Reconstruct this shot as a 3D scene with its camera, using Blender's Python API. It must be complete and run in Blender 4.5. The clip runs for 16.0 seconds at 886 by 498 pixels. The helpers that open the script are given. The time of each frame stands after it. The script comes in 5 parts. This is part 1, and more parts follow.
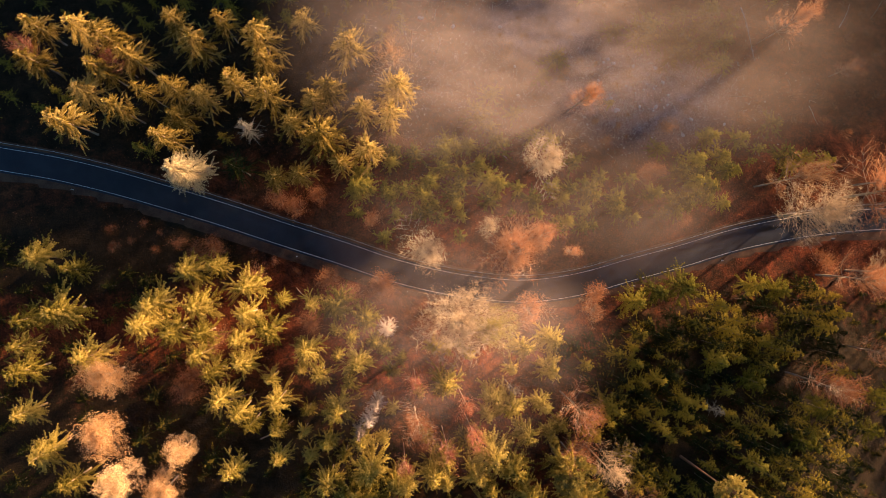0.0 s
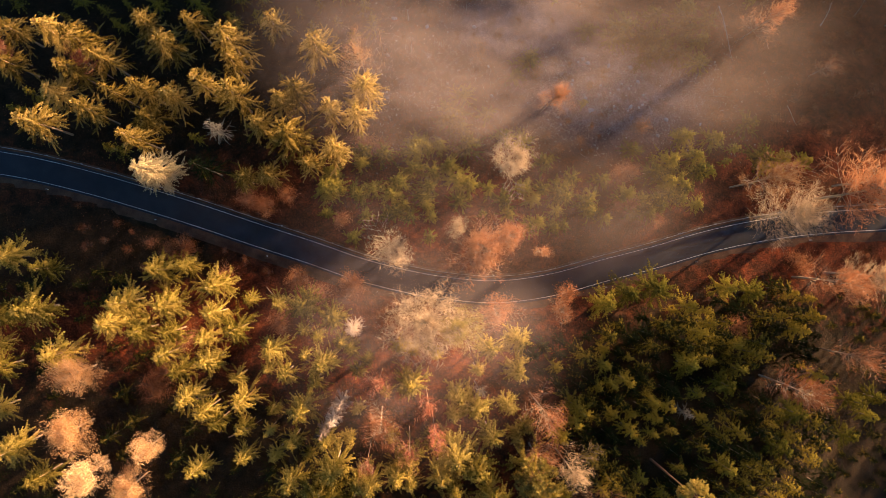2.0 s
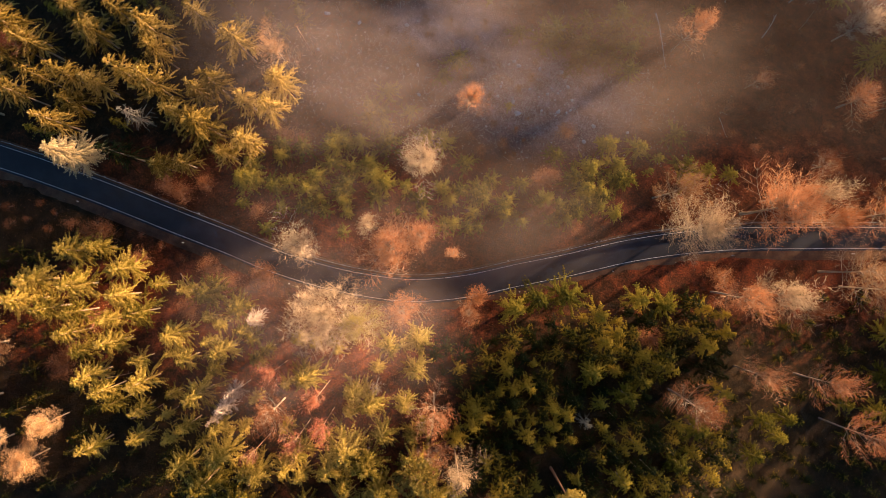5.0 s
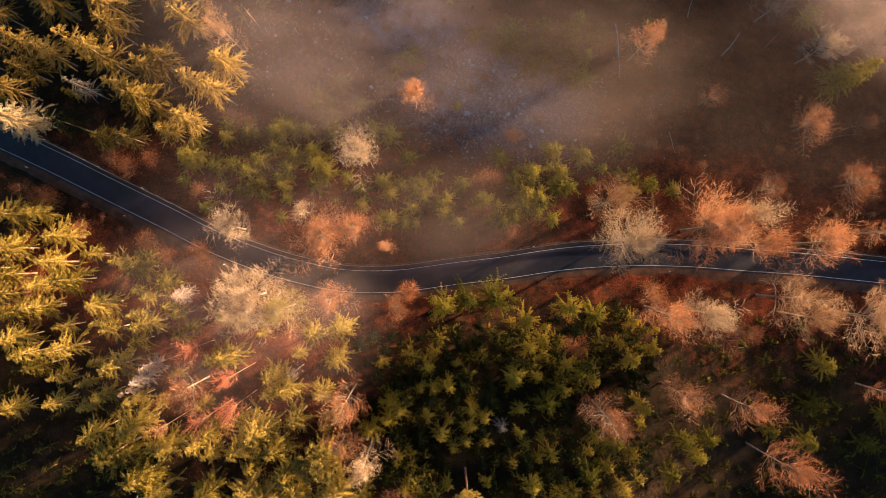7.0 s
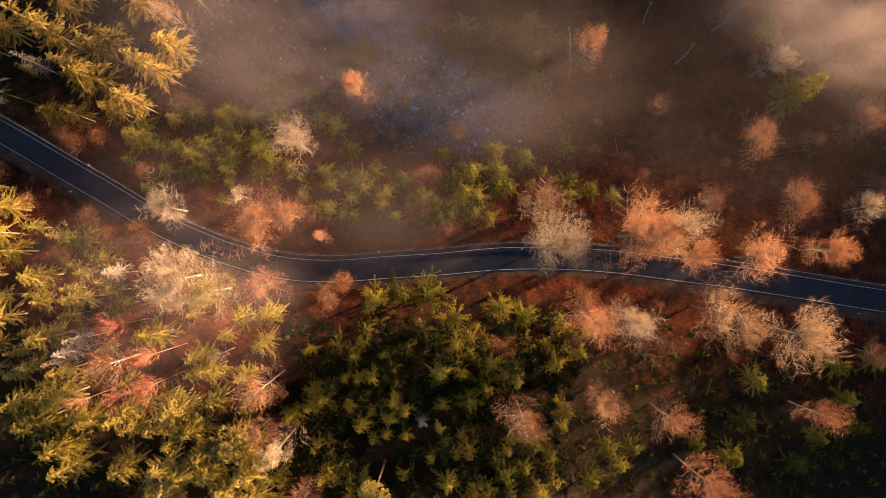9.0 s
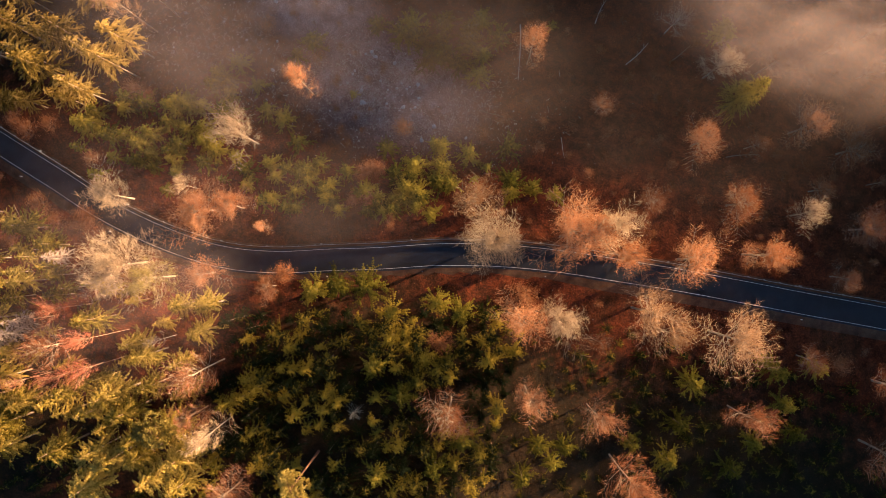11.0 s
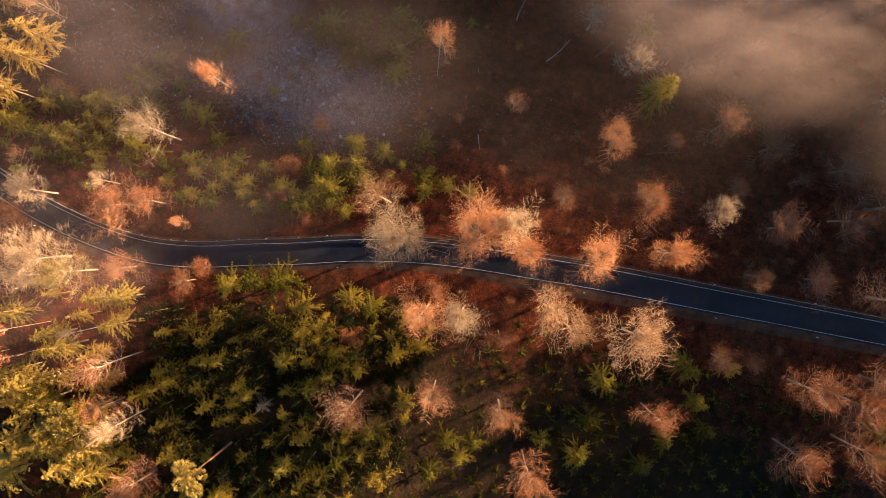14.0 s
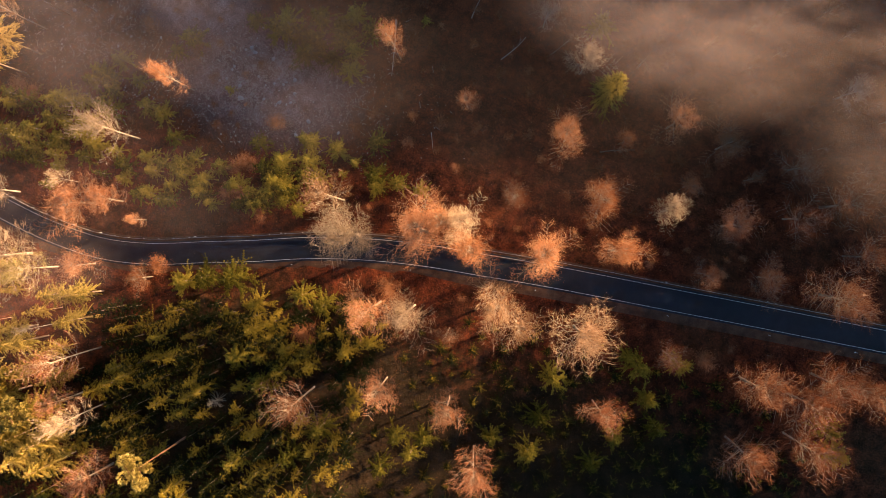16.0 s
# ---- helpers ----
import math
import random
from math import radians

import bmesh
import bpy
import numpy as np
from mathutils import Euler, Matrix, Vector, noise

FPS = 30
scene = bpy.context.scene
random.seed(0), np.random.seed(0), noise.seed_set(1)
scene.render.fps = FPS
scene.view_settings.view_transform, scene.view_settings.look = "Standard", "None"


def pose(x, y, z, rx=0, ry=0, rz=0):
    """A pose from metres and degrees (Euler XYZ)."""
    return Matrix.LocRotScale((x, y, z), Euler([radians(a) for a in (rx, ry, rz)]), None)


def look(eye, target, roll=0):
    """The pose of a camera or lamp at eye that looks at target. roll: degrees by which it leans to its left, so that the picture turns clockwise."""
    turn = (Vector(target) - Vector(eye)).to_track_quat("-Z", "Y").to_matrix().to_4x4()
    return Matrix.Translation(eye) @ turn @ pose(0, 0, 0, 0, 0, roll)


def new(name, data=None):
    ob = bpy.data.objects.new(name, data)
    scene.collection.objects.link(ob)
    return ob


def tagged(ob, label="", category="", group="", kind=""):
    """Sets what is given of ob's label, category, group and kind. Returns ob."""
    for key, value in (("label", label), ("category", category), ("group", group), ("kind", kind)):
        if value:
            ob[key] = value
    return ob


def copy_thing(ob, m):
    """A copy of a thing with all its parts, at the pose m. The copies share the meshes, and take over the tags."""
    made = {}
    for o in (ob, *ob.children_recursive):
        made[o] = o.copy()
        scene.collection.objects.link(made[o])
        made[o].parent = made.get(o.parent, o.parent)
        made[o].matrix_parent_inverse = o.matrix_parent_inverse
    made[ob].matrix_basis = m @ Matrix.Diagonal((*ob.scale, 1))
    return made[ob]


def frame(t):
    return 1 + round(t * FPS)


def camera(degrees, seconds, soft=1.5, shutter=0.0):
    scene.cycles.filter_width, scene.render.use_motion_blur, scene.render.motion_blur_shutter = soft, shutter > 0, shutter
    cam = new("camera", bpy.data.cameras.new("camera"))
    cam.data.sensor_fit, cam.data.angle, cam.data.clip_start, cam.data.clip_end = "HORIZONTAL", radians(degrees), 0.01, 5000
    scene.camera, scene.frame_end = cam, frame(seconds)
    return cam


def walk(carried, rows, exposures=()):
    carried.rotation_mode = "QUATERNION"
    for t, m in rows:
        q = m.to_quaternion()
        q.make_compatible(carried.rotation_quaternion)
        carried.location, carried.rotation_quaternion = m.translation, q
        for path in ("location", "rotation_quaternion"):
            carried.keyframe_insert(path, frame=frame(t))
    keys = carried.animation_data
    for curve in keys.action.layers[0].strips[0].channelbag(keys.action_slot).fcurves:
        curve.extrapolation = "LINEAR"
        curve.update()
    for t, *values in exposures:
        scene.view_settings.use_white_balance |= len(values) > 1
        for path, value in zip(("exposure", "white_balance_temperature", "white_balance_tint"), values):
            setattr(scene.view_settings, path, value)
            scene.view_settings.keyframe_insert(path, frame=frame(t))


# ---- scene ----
# --- the camera, looking down from the air as it drifts along the road ---
cam = camera(73.00, 16.0, 0.8)
PATH = [
    (0.0, -0.000, -0.000, 143.310, 0.755, -4.590, -0.060),
    (0.5, 2.408, 0.067, 143.495, 0.741, -4.298, -0.084),
    (1.0, 4.841, 0.134, 143.675, 0.725, -3.997, -0.087),
    (1.5, 7.348, 0.199, 143.838, 0.703, -3.674, -0.025),
    (2.0, 10.270, 0.259, 143.999, 0.677, -3.355, 0.170),
    (2.5, 13.729, 0.324, 144.170, 0.651, -3.047, 0.401),
    (3.0, 17.670, 0.382, 144.352, 0.624, -2.744, 0.633),
    (3.5, 21.980, 0.435, 144.546, 0.599, -2.442, 0.949),
    (4.0, 26.482, 0.481, 144.733, 0.576, -2.130, 1.414),
    (6.5, 50.359, 0.813, 145.497, 0.569, -0.424, 6.699),
    (7.0, 55.110, 1.081, 145.630, 0.573, -0.092, 7.724),
    (7.5, 59.867, 1.428, 145.761, 0.580, 0.232, 8.694),
    (8.0, 64.576, 1.860, 145.876, 0.589, 0.549, 9.602),
    (8.5, 69.221, 2.363, 145.965, 0.589, 0.850, 10.399),
    (9.0, 73.723, 2.930, 146.032, 0.576, 1.136, 11.032),
    (11.5, 94.069, 6.662, 146.182, 0.288, 2.278, 12.829),
    (12.0, 97.899, 7.589, 146.177, 0.200, 2.471, 12.929),
    (12.5, 101.701, 8.570, 146.160, 0.103, 2.657, 12.966),
    (13.0, 105.500, 9.583, 146.171, 0.001, 2.852, 12.984),
    (13.5, 109.404, 10.624, 146.206, -0.100, 3.045, 13.008),
    (14.0, 113.384, 11.662, 146.249, -0.207, 3.235, 13.040),
    (14.5, 117.308, 12.686, 146.289, -0.320, 3.431, 13.054),
    (15.0, 120.927, 13.683, 146.315, -0.436, 3.656, 13.055),
    (15.5, 124.148, 14.637, 146.318, -0.561, 3.922, 13.060),
    (16.0, 127.134, 15.560, 146.304, -0.694, 4.213, 13.074),
]
EXPOSURE = 2.56
walk(cam, [(t, pose(*row)) for t, *row in PATH], ((0.0, EXPOSURE), (16.0, EXPOSURE)))

# --- light ---
SUN_AZIMUTH, SUN_HEIGHT = 36.0, 5.0          # degrees: from +x towards +y, and above the horizon
world = bpy.data.worlds.new("morning_sky")
scene.world = world
world.use_nodes = True
wn, wl = world.node_tree.nodes, world.node_tree.links
sky = wn.new("ShaderNodeTexSky")
sky.sky_type, sky.sun_disc = "NISHITA", False
sky.sun_elevation, sky.sun_rotation = radians(SUN_HEIGHT), radians(90 - SUN_AZIMUTH)
sky.dust_density, sky.ozone_density = 0.6, 3.0
wl.new(sky.outputs[0], wn["Background"].inputs[0])
wn["Background"].inputs[1].default_value = 0.041
sun = new("sun", bpy.data.lights.new("sun", "SUN"))
sun.data.energy, sun.data.angle, sun.data.color = 5.0, radians(1.6), (1.0, 0.63, 0.35)
toward = Vector((math.cos(radians(SUN_AZIMUTH)) * math.cos(radians(SUN_HEIGHT)),
                 math.sin(radians(SUN_AZIMUTH)) * math.cos(radians(SUN_HEIGHT)), math.sin(radians(SUN_HEIGHT))))
sun.matrix_basis = look(toward * 200, (0, 0, 0))

# --- materials ---


def material(name):
    m = bpy.data.materials.new(name)
    m.use_nodes = True
    n = m.node_tree.nodes
    n.clear()
    return m, n, m.node_tree.links, n.new("ShaderNodeOutputMaterial")


def ramp(n, stops):
    r = n.new("ShaderNodeValToRGB")
    r.color_ramp.elements[0].position, r.color_ramp.elements[0].color = stops[0][0], (*stops[0][1], 1)
    r.color_ramp.elements[1].position, r.color_ramp.elements[1].color = stops[-1][0], (*stops[-1][1], 1)
    for p, c in stops[1:-1]:
        r.color_ramp.elements.new(p).color = (*c, 1)
    return r


def noise_node(n, l, where, scale, detail=4.0, rough=0.6):
    t = n.new("ShaderNodeTexNoise")
    t.inputs["Scale"].default_value, t.inputs["Detail"].default_value, t.inputs["Roughness"].default_value = scale, detail, rough
    l.new(where, t.inputs["Vector"])
    return t.outputs["Fac"]


def leafy(name, dark, mid, light, through_light=0.35, scale=0.9, object_share=0.6, per_island=0.42):
    """Needles or leaves: a colour from tree to tree, from clump to clump and in grain, letting some light through."""
    m, n, l, out = material(name)
    geo, info = n.new("ShaderNodeNewGeometry"), n.new("ShaderNodeObjectInfo")
    grain = noise_node(n, l, geo.outputs["Position"], scale, 3)
    a = n.new("ShaderNodeMath"); a.operation = "MULTIPLY_ADD"
    l.new(info.outputs["Random"], a.inputs[0]); a.inputs[1].default_value = object_share; a.inputs[2].default_value = -object_share / 2
    b = n.new("ShaderNodeMath"); b.operation = "ADD"
    l.new(a.outputs[0], b.inputs[0]); l.new(grain, b.inputs[1])
    c = n.new("ShaderNodeMath"); c.operation = "MULTIPLY_ADD"
    l.new(geo.outputs["Random Per Island"], c.inputs[0]); c.inputs[1].default_value = per_island; l.new(b.outputs[0], c.inputs[2])
    r = ramp(n, ((0.28, dark), (0.68, mid), (1.0, light)))
    l.new(c.outputs[0], r.inputs[0])
    d, t, mix = n.new("ShaderNodeBsdfDiffuse"), n.new("ShaderNodeBsdfTranslucent"), n.new("ShaderNodeMixShader")
    l.new(r.outputs[0], d.inputs[0]); l.new(r.outputs[0], t.inputs[0])
    mix.inputs[0].default_value = through_light
    l.new(d.outputs[0], mix.inputs[1]); l.new(t.outputs[0], mix.inputs[2])
    l.new(mix.outputs[0], out.inputs[0])
    return m


def rough_surface(name, colours, scale, rough=0.85, bump=0.3, fine=12.0, metal=0.0, island=0.0):
    m, n, l, out = material(name)
    geo = n.new("ShaderNodeNewGeometry")
    a = noise_node(n, l, geo.outputs["Position"], scale, 5)
    b = noise_node(n, l, geo.outputs["Position"], fine, 3)
    mix = n.new("ShaderNodeMath"); mix.operation = "MULTIPLY_ADD"
    l.new(b, mix.inputs[0]); mix.inputs[1].default_value = 0.4; l.new(a, mix.inputs[2])
    value = mix.outputs[0]
    if island:
        i = n.new("ShaderNodeMath"); i.operation = "MULTIPLY_ADD"
        l.new(geo.outputs["Random Per Island"], i.inputs[0]); i.inputs[1].default_value = island; l.new(value, i.inputs[2])
        value = i.outputs[0]
    k = len(colours) - 1
    r = ramp(n, [(0.4 + 0.5 * i / k, c) for i, c in enumerate(colours)])
    l.new(value, r.inputs[0])
    p = n.new("ShaderNodeBsdfPrincipled")
    l.new(r.outputs[0], p.inputs["Base Color"])
    p.inputs["Roughness"].default_value, p.inputs["Metallic"].default_value = rough, metal
    if bump:
        bn = n.new("ShaderNodeBump"); bn.inputs["Strength"].default_value = bump
        l.new(b, bn.inputs["Height"]); l.new(bn.outputs[0], p.inputs["Normal"])
    l.new(p.outputs[0], out.inputs[0])
    return m


def ground_material():
    """Leaf litter in rust and brown, patches of dry grass, and the grey brash of the felled clearing."""
    m, n, l, out = material("forest_floor")
    geo = n.new("ShaderNodeNewGeometry")
    pos = geo.outputs["Position"]
    big, mid, fine = noise_node(n, l, pos, 0.045, 4), noise_node(n, l, pos, 0.35, 5, 0.65), noise_node(n, l, pos, 2.6, 5, 0.7)
    litter = ramp(n, ((0.36, (0.021, 0.008, 0.005)), (0.50, (0.085, 0.024, 0.013)), (0.61, (0.18, 0.046, 0.019)), (0.76, (0.36, 0.105, 0.038))))
    s = n.new("ShaderNodeMath"); s.operation = "MULTIPLY_ADD"
    l.new(fine, s.inputs[0]); s.inputs[1].default_value = 0.55
    h = n.new("ShaderNodeMath"); h.operation = "MULTIPLY"
    l.new(mid, h.inputs[0]); h.inputs[1].default_value = 0.5
    l.new(h.outputs[0], s.inputs[2]); l.new(s.outputs[0], litter.inputs[0])
    grass = ramp(n, ((0.3, (0.035, 0.035, 0.014)), (0.7, (0.14, 0.105, 0.05))))
    l.new(s.outputs[0], grass.inputs[0])
    pick = ramp(n, ((0.50, (0, 0, 0)), (0.66, (1, 1, 1))))
    l.new(big, pick.inputs[0])
    first = n.new("ShaderNodeMix"); first.data_type = "RGBA"
    half = n.new("ShaderNodeMath"); half.operation = "MULTIPLY"
    l.new(pick.outputs[0], half.inputs[0]); half.inputs[1].default_value = 0.25
    l.new(half.outputs[0], first.inputs[0]); l.new(litter.outputs[0], first.inputs[6]); l.new(grass.outputs[0], first.inputs[7])
    # the clearing: an uneven patch north of the bend
    brash = ramp(n, ((0.36, (0.060, 0.034, 0.034)), (0.48, (0.165, 0.094, 0.090)), (0.58, (0.33, 0.215, 0.205)), (0.70, (0.58, 0.47, 0.46))))
    l.new(s.outputs[0], brash.inputs[0])
    near = None
    for cx, cy, rx, ry, turn in ((61, 43, 28, 18, -8), (38, 59, 20, 10, 0)):
        mp = n.new("ShaderNodeMapping"); mp.vector_type = "TEXTURE"
        mp.inputs["Location"].default_value = (cx, cy, 0)
        mp.inputs["Rotation"].default_value = (0, 0, radians(turn))
        mp.inputs["Scale"].default_value = (rx, ry, 4000)
        l.new(pos, mp.inputs["Vector"])
        ln = n.new("ShaderNodeVectorMath"); ln.operation = "LENGTH"
        l.new(mp.outputs[0], ln.inputs[0])
        if near is None:
            near = ln.outputs["Value"]
        else:
            mn = n.new("ShaderNodeMath"); mn.operation = "MINIMUM"
            l.new(near, mn.inputs[0]); l.new(ln.outputs["Value"], mn.inputs[1])
            near = mn.outputs[0]
    w = n.new("ShaderNodeMath"); w.operation = "MULTIPLY_ADD"
    l.new(mid, w.inputs[0]); w.inputs[1].default_value = 0.9; l.new(near, w.inputs[2])
    e2 = n.new("ShaderNodeMapRange")
    e2.inputs["From Min"].default_value, e2.inputs["From Max"].default_value = 1.55, 1.05
    l.new(w.outputs[0], e2.inputs["Value"])
    second = n.new("ShaderNodeMix"); second.data_type = "RGBA"
    l.new(e2.outputs[0], second.inputs[0]); l.new(first.outputs[2], second.inputs[6]); l.new(brash.outputs[0], second.inputs[7])
    # needle litter in five ovals, darkened to stand in for shade under the trees
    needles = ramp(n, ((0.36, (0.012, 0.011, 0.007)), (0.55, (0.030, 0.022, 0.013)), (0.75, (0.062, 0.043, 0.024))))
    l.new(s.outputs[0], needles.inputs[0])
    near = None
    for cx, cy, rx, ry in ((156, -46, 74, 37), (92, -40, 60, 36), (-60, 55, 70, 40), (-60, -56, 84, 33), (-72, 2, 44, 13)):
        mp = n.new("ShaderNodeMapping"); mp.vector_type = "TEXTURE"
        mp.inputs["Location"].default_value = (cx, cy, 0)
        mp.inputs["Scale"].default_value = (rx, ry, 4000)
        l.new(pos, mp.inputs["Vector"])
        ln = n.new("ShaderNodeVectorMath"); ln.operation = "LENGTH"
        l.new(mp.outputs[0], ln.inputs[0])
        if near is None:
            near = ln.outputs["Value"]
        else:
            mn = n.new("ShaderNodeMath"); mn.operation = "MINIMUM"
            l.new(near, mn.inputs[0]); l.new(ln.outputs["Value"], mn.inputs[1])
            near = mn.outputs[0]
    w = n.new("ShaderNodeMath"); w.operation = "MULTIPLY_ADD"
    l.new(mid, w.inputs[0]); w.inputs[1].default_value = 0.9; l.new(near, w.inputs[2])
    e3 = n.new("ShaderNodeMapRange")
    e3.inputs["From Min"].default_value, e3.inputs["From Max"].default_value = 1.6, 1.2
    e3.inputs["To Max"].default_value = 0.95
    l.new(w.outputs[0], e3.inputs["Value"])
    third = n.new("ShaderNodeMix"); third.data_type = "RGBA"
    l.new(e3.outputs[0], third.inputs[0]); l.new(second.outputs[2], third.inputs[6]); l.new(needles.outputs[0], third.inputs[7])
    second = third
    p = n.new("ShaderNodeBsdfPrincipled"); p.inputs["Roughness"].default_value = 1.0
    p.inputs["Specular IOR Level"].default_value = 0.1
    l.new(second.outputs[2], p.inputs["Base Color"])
    bn = n.new("ShaderNodeBump"); bn.inputs["Strength"].default_value = 0.9; bn.inputs["Distance"].default_value = 0.35
    l.new(s.outputs[0], bn.inputs["Height"]); l.new(bn.outputs[0], p.inputs["Normal"])
    l.new(p.outputs[0], out.inputs[0])
    return m


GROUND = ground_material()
ASPHALT = rough_surface("asphalt", ((0.014, 0.017, 0.028), (0.020, 0.024, 0.036), (0.030, 0.034, 0.047)), 0.25, 0.8, 0.15, 9)
PAINT = rough_surface("road_paint", ((0.62, 0.62, 0.62), (0.80, 0.80, 0.80), (0.86, 0.86, 0.86)), 0.8, 0.6, 0.0, 6)
ZINC = rough_surface("zinc_rail", ((0.36, 0.36, 0.36), (0.48, 0.475, 0.47), (0.56, 0.555, 0.55)), 0.5, 0.55, 0.0, 5, 0.35)
PLASTIC = rough_surface("white_plastic", ((0.70, 0.70, 0.70), (0.80, 0.80, 0.79), (0.84, 0.84, 0.83)), 2.0, 0.45, 0.0, 8)
BLACK = rough_surface("black_plastic", ((0.02, 0.02, 0.02), (0.03, 0.03, 0.03)), 2.0, 0.5, 0.0, 8)
VERGE = rough_surface("verge_soil", ((0.035, 0.018, 0.012), (0.090, 0.043, 0.025), (0.16, 0.085, 0.048)), 0.35, 1.0, 0.6, 4)
BARK = rough_surface("bark", ((0.07, 0.05, 0.04), (0.15, 0.11, 0.085), (0.24, 0.19, 0.15)), 0.6, 0.95, 0.5, 8)
RED_BARK = rough_surface("pine_bark", ((0.10, 0.045, 0.025), (0.19, 0.09, 0.05), (0.28, 0.15, 0.085)), 0.6, 0.95, 0.5, 8)
ROSY_BARK = rough_surface("rosy_bark", ((0.18, 0.10, 0.065), (0.30, 0.18, 0.12), (0.42, 0.28, 0.20)), 0.6, 0.95, 0.4, 8)
# lighter version of the bark: sunlight on the trunks put into its colour
LIT_BARK = rough_surface("sunlit_spruce_bark", ((0.20, 0.13, 0.09), (0.34, 0.24, 0.17), (0.48, 0.37, 0.28)), 0.6, 0.95, 0.4, 8)
PALE_BARK = rough_surface("pale_bark", ((0.17, 0.13, 0.10), (0.30, 0.24, 0.18), (0.44, 0.37, 0.29)), 0.7, 0.9, 0.3, 8)
DEAD_WOOD = rough_surface("dead_wood", ((0.15, 0.12, 0.10), (0.28, 0.24, 0.21), (0.42, 0.38, 0.34)), 0.7, 0.9, 0.4, 8, 0.0, 0.25)
STONE = rough_surface("stone", ((0.24, 0.22, 0.22), (0.36, 0.34, 0.35), (0.48, 0.46, 0.47)), 0.8, 0.9, 0.5, 7, 0.0, 0.2)
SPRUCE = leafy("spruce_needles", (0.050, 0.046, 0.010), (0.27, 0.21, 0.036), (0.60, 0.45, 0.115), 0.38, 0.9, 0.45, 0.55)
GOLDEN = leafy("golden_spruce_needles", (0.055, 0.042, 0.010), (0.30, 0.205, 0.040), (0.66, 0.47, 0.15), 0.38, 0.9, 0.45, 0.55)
YOUNG = leafy("young_spruce_needles", (0.055, 0.060, 0.012), (0.21, 0.19, 0.030), (0.42, 0.34, 0.055), 0.42)
# dark green needles; the stands' shade and yellow sunlit tops are in the colour
DARK_YOUNG = leafy("shaded_dark_green_needles", (0.013, 0.020, 0.009), (0.034, 0.041, 0.014), (0.42, 0.32, 0.046), 0.38, 0.9, 1.0)
PINE = leafy("pine_needles", (0.18, 0.15, 0.04), (0.44, 0.36, 0.11), (0.58, 0.49, 0.19), 0.3)
FROSTED = leafy("pale_spruce_needles", (0.22, 0.16, 0.07), (0.50, 0.38, 0.19), (0.68, 0.55, 0.32), 0.35)
TAN = leafy("tan_leaves", (0.15, 0.080, 0.042), (0.32, 0.190, 0.108), (0.50, 0.34, 0.22), 0.3, 1.2, 0.4)
LONE = leafy("lone_spruce_needles", (0.020, 0.026, 0.008), (0.085, 0.082, 0.017), (0.42, 0.33, 0.06), 0.35)
BLEACHED = leafy("bleached_needles", (0.30, 0.22, 0.17), (0.52, 0.41, 0.33), (0.68, 0.57, 0.48), 0.35)
GREY_NEEDLES = leafy("grey_needles", (0.08, 0.085, 0.07), (0.20, 0.19, 0.155), (0.36, 0.33, 0.27), 0.3)
OLIVE = leafy("olive_leaves", (0.16, 0.13, 0.04), (0.33, 0.27, 0.095), (0.48, 0.40, 0.18), 0.4, 1.2, 0.3)
ORANGE = leafy("orange_leaves", (0.17, 0.062, 0.026), (0.38, 0.165, 0.078), (0.56, 0.30, 0.17), 0.35, 1.2, 0.4)
BEIGE = leafy("beige_leaves", (0.27, 0.19, 0.12), (0.47, 0.355, 0.24), (0.62, 0.50, 0.37), 0.35, 1.2, 0.3)
BROWN = leafy("brown_leaves", (0.09, 0.032, 0.015), (0.215, 0.082, 0.038), (0.43, 0.22, 0.125), 0.3, 1.2, 0.4)
RED = leafy("red_leaves", (0.20, 0.060, 0.036), (0.34, 0.118, 0.075), (0.45, 0.21, 0.14), 0.35, 1.2, 0.4)
PEACH = leafy("peach_leaves", (0.42, 0.19, 0.07), (0.70, 0.44, 0.22), (0.84, 0.64, 0.41), 0.42, 1.2, 0.3)


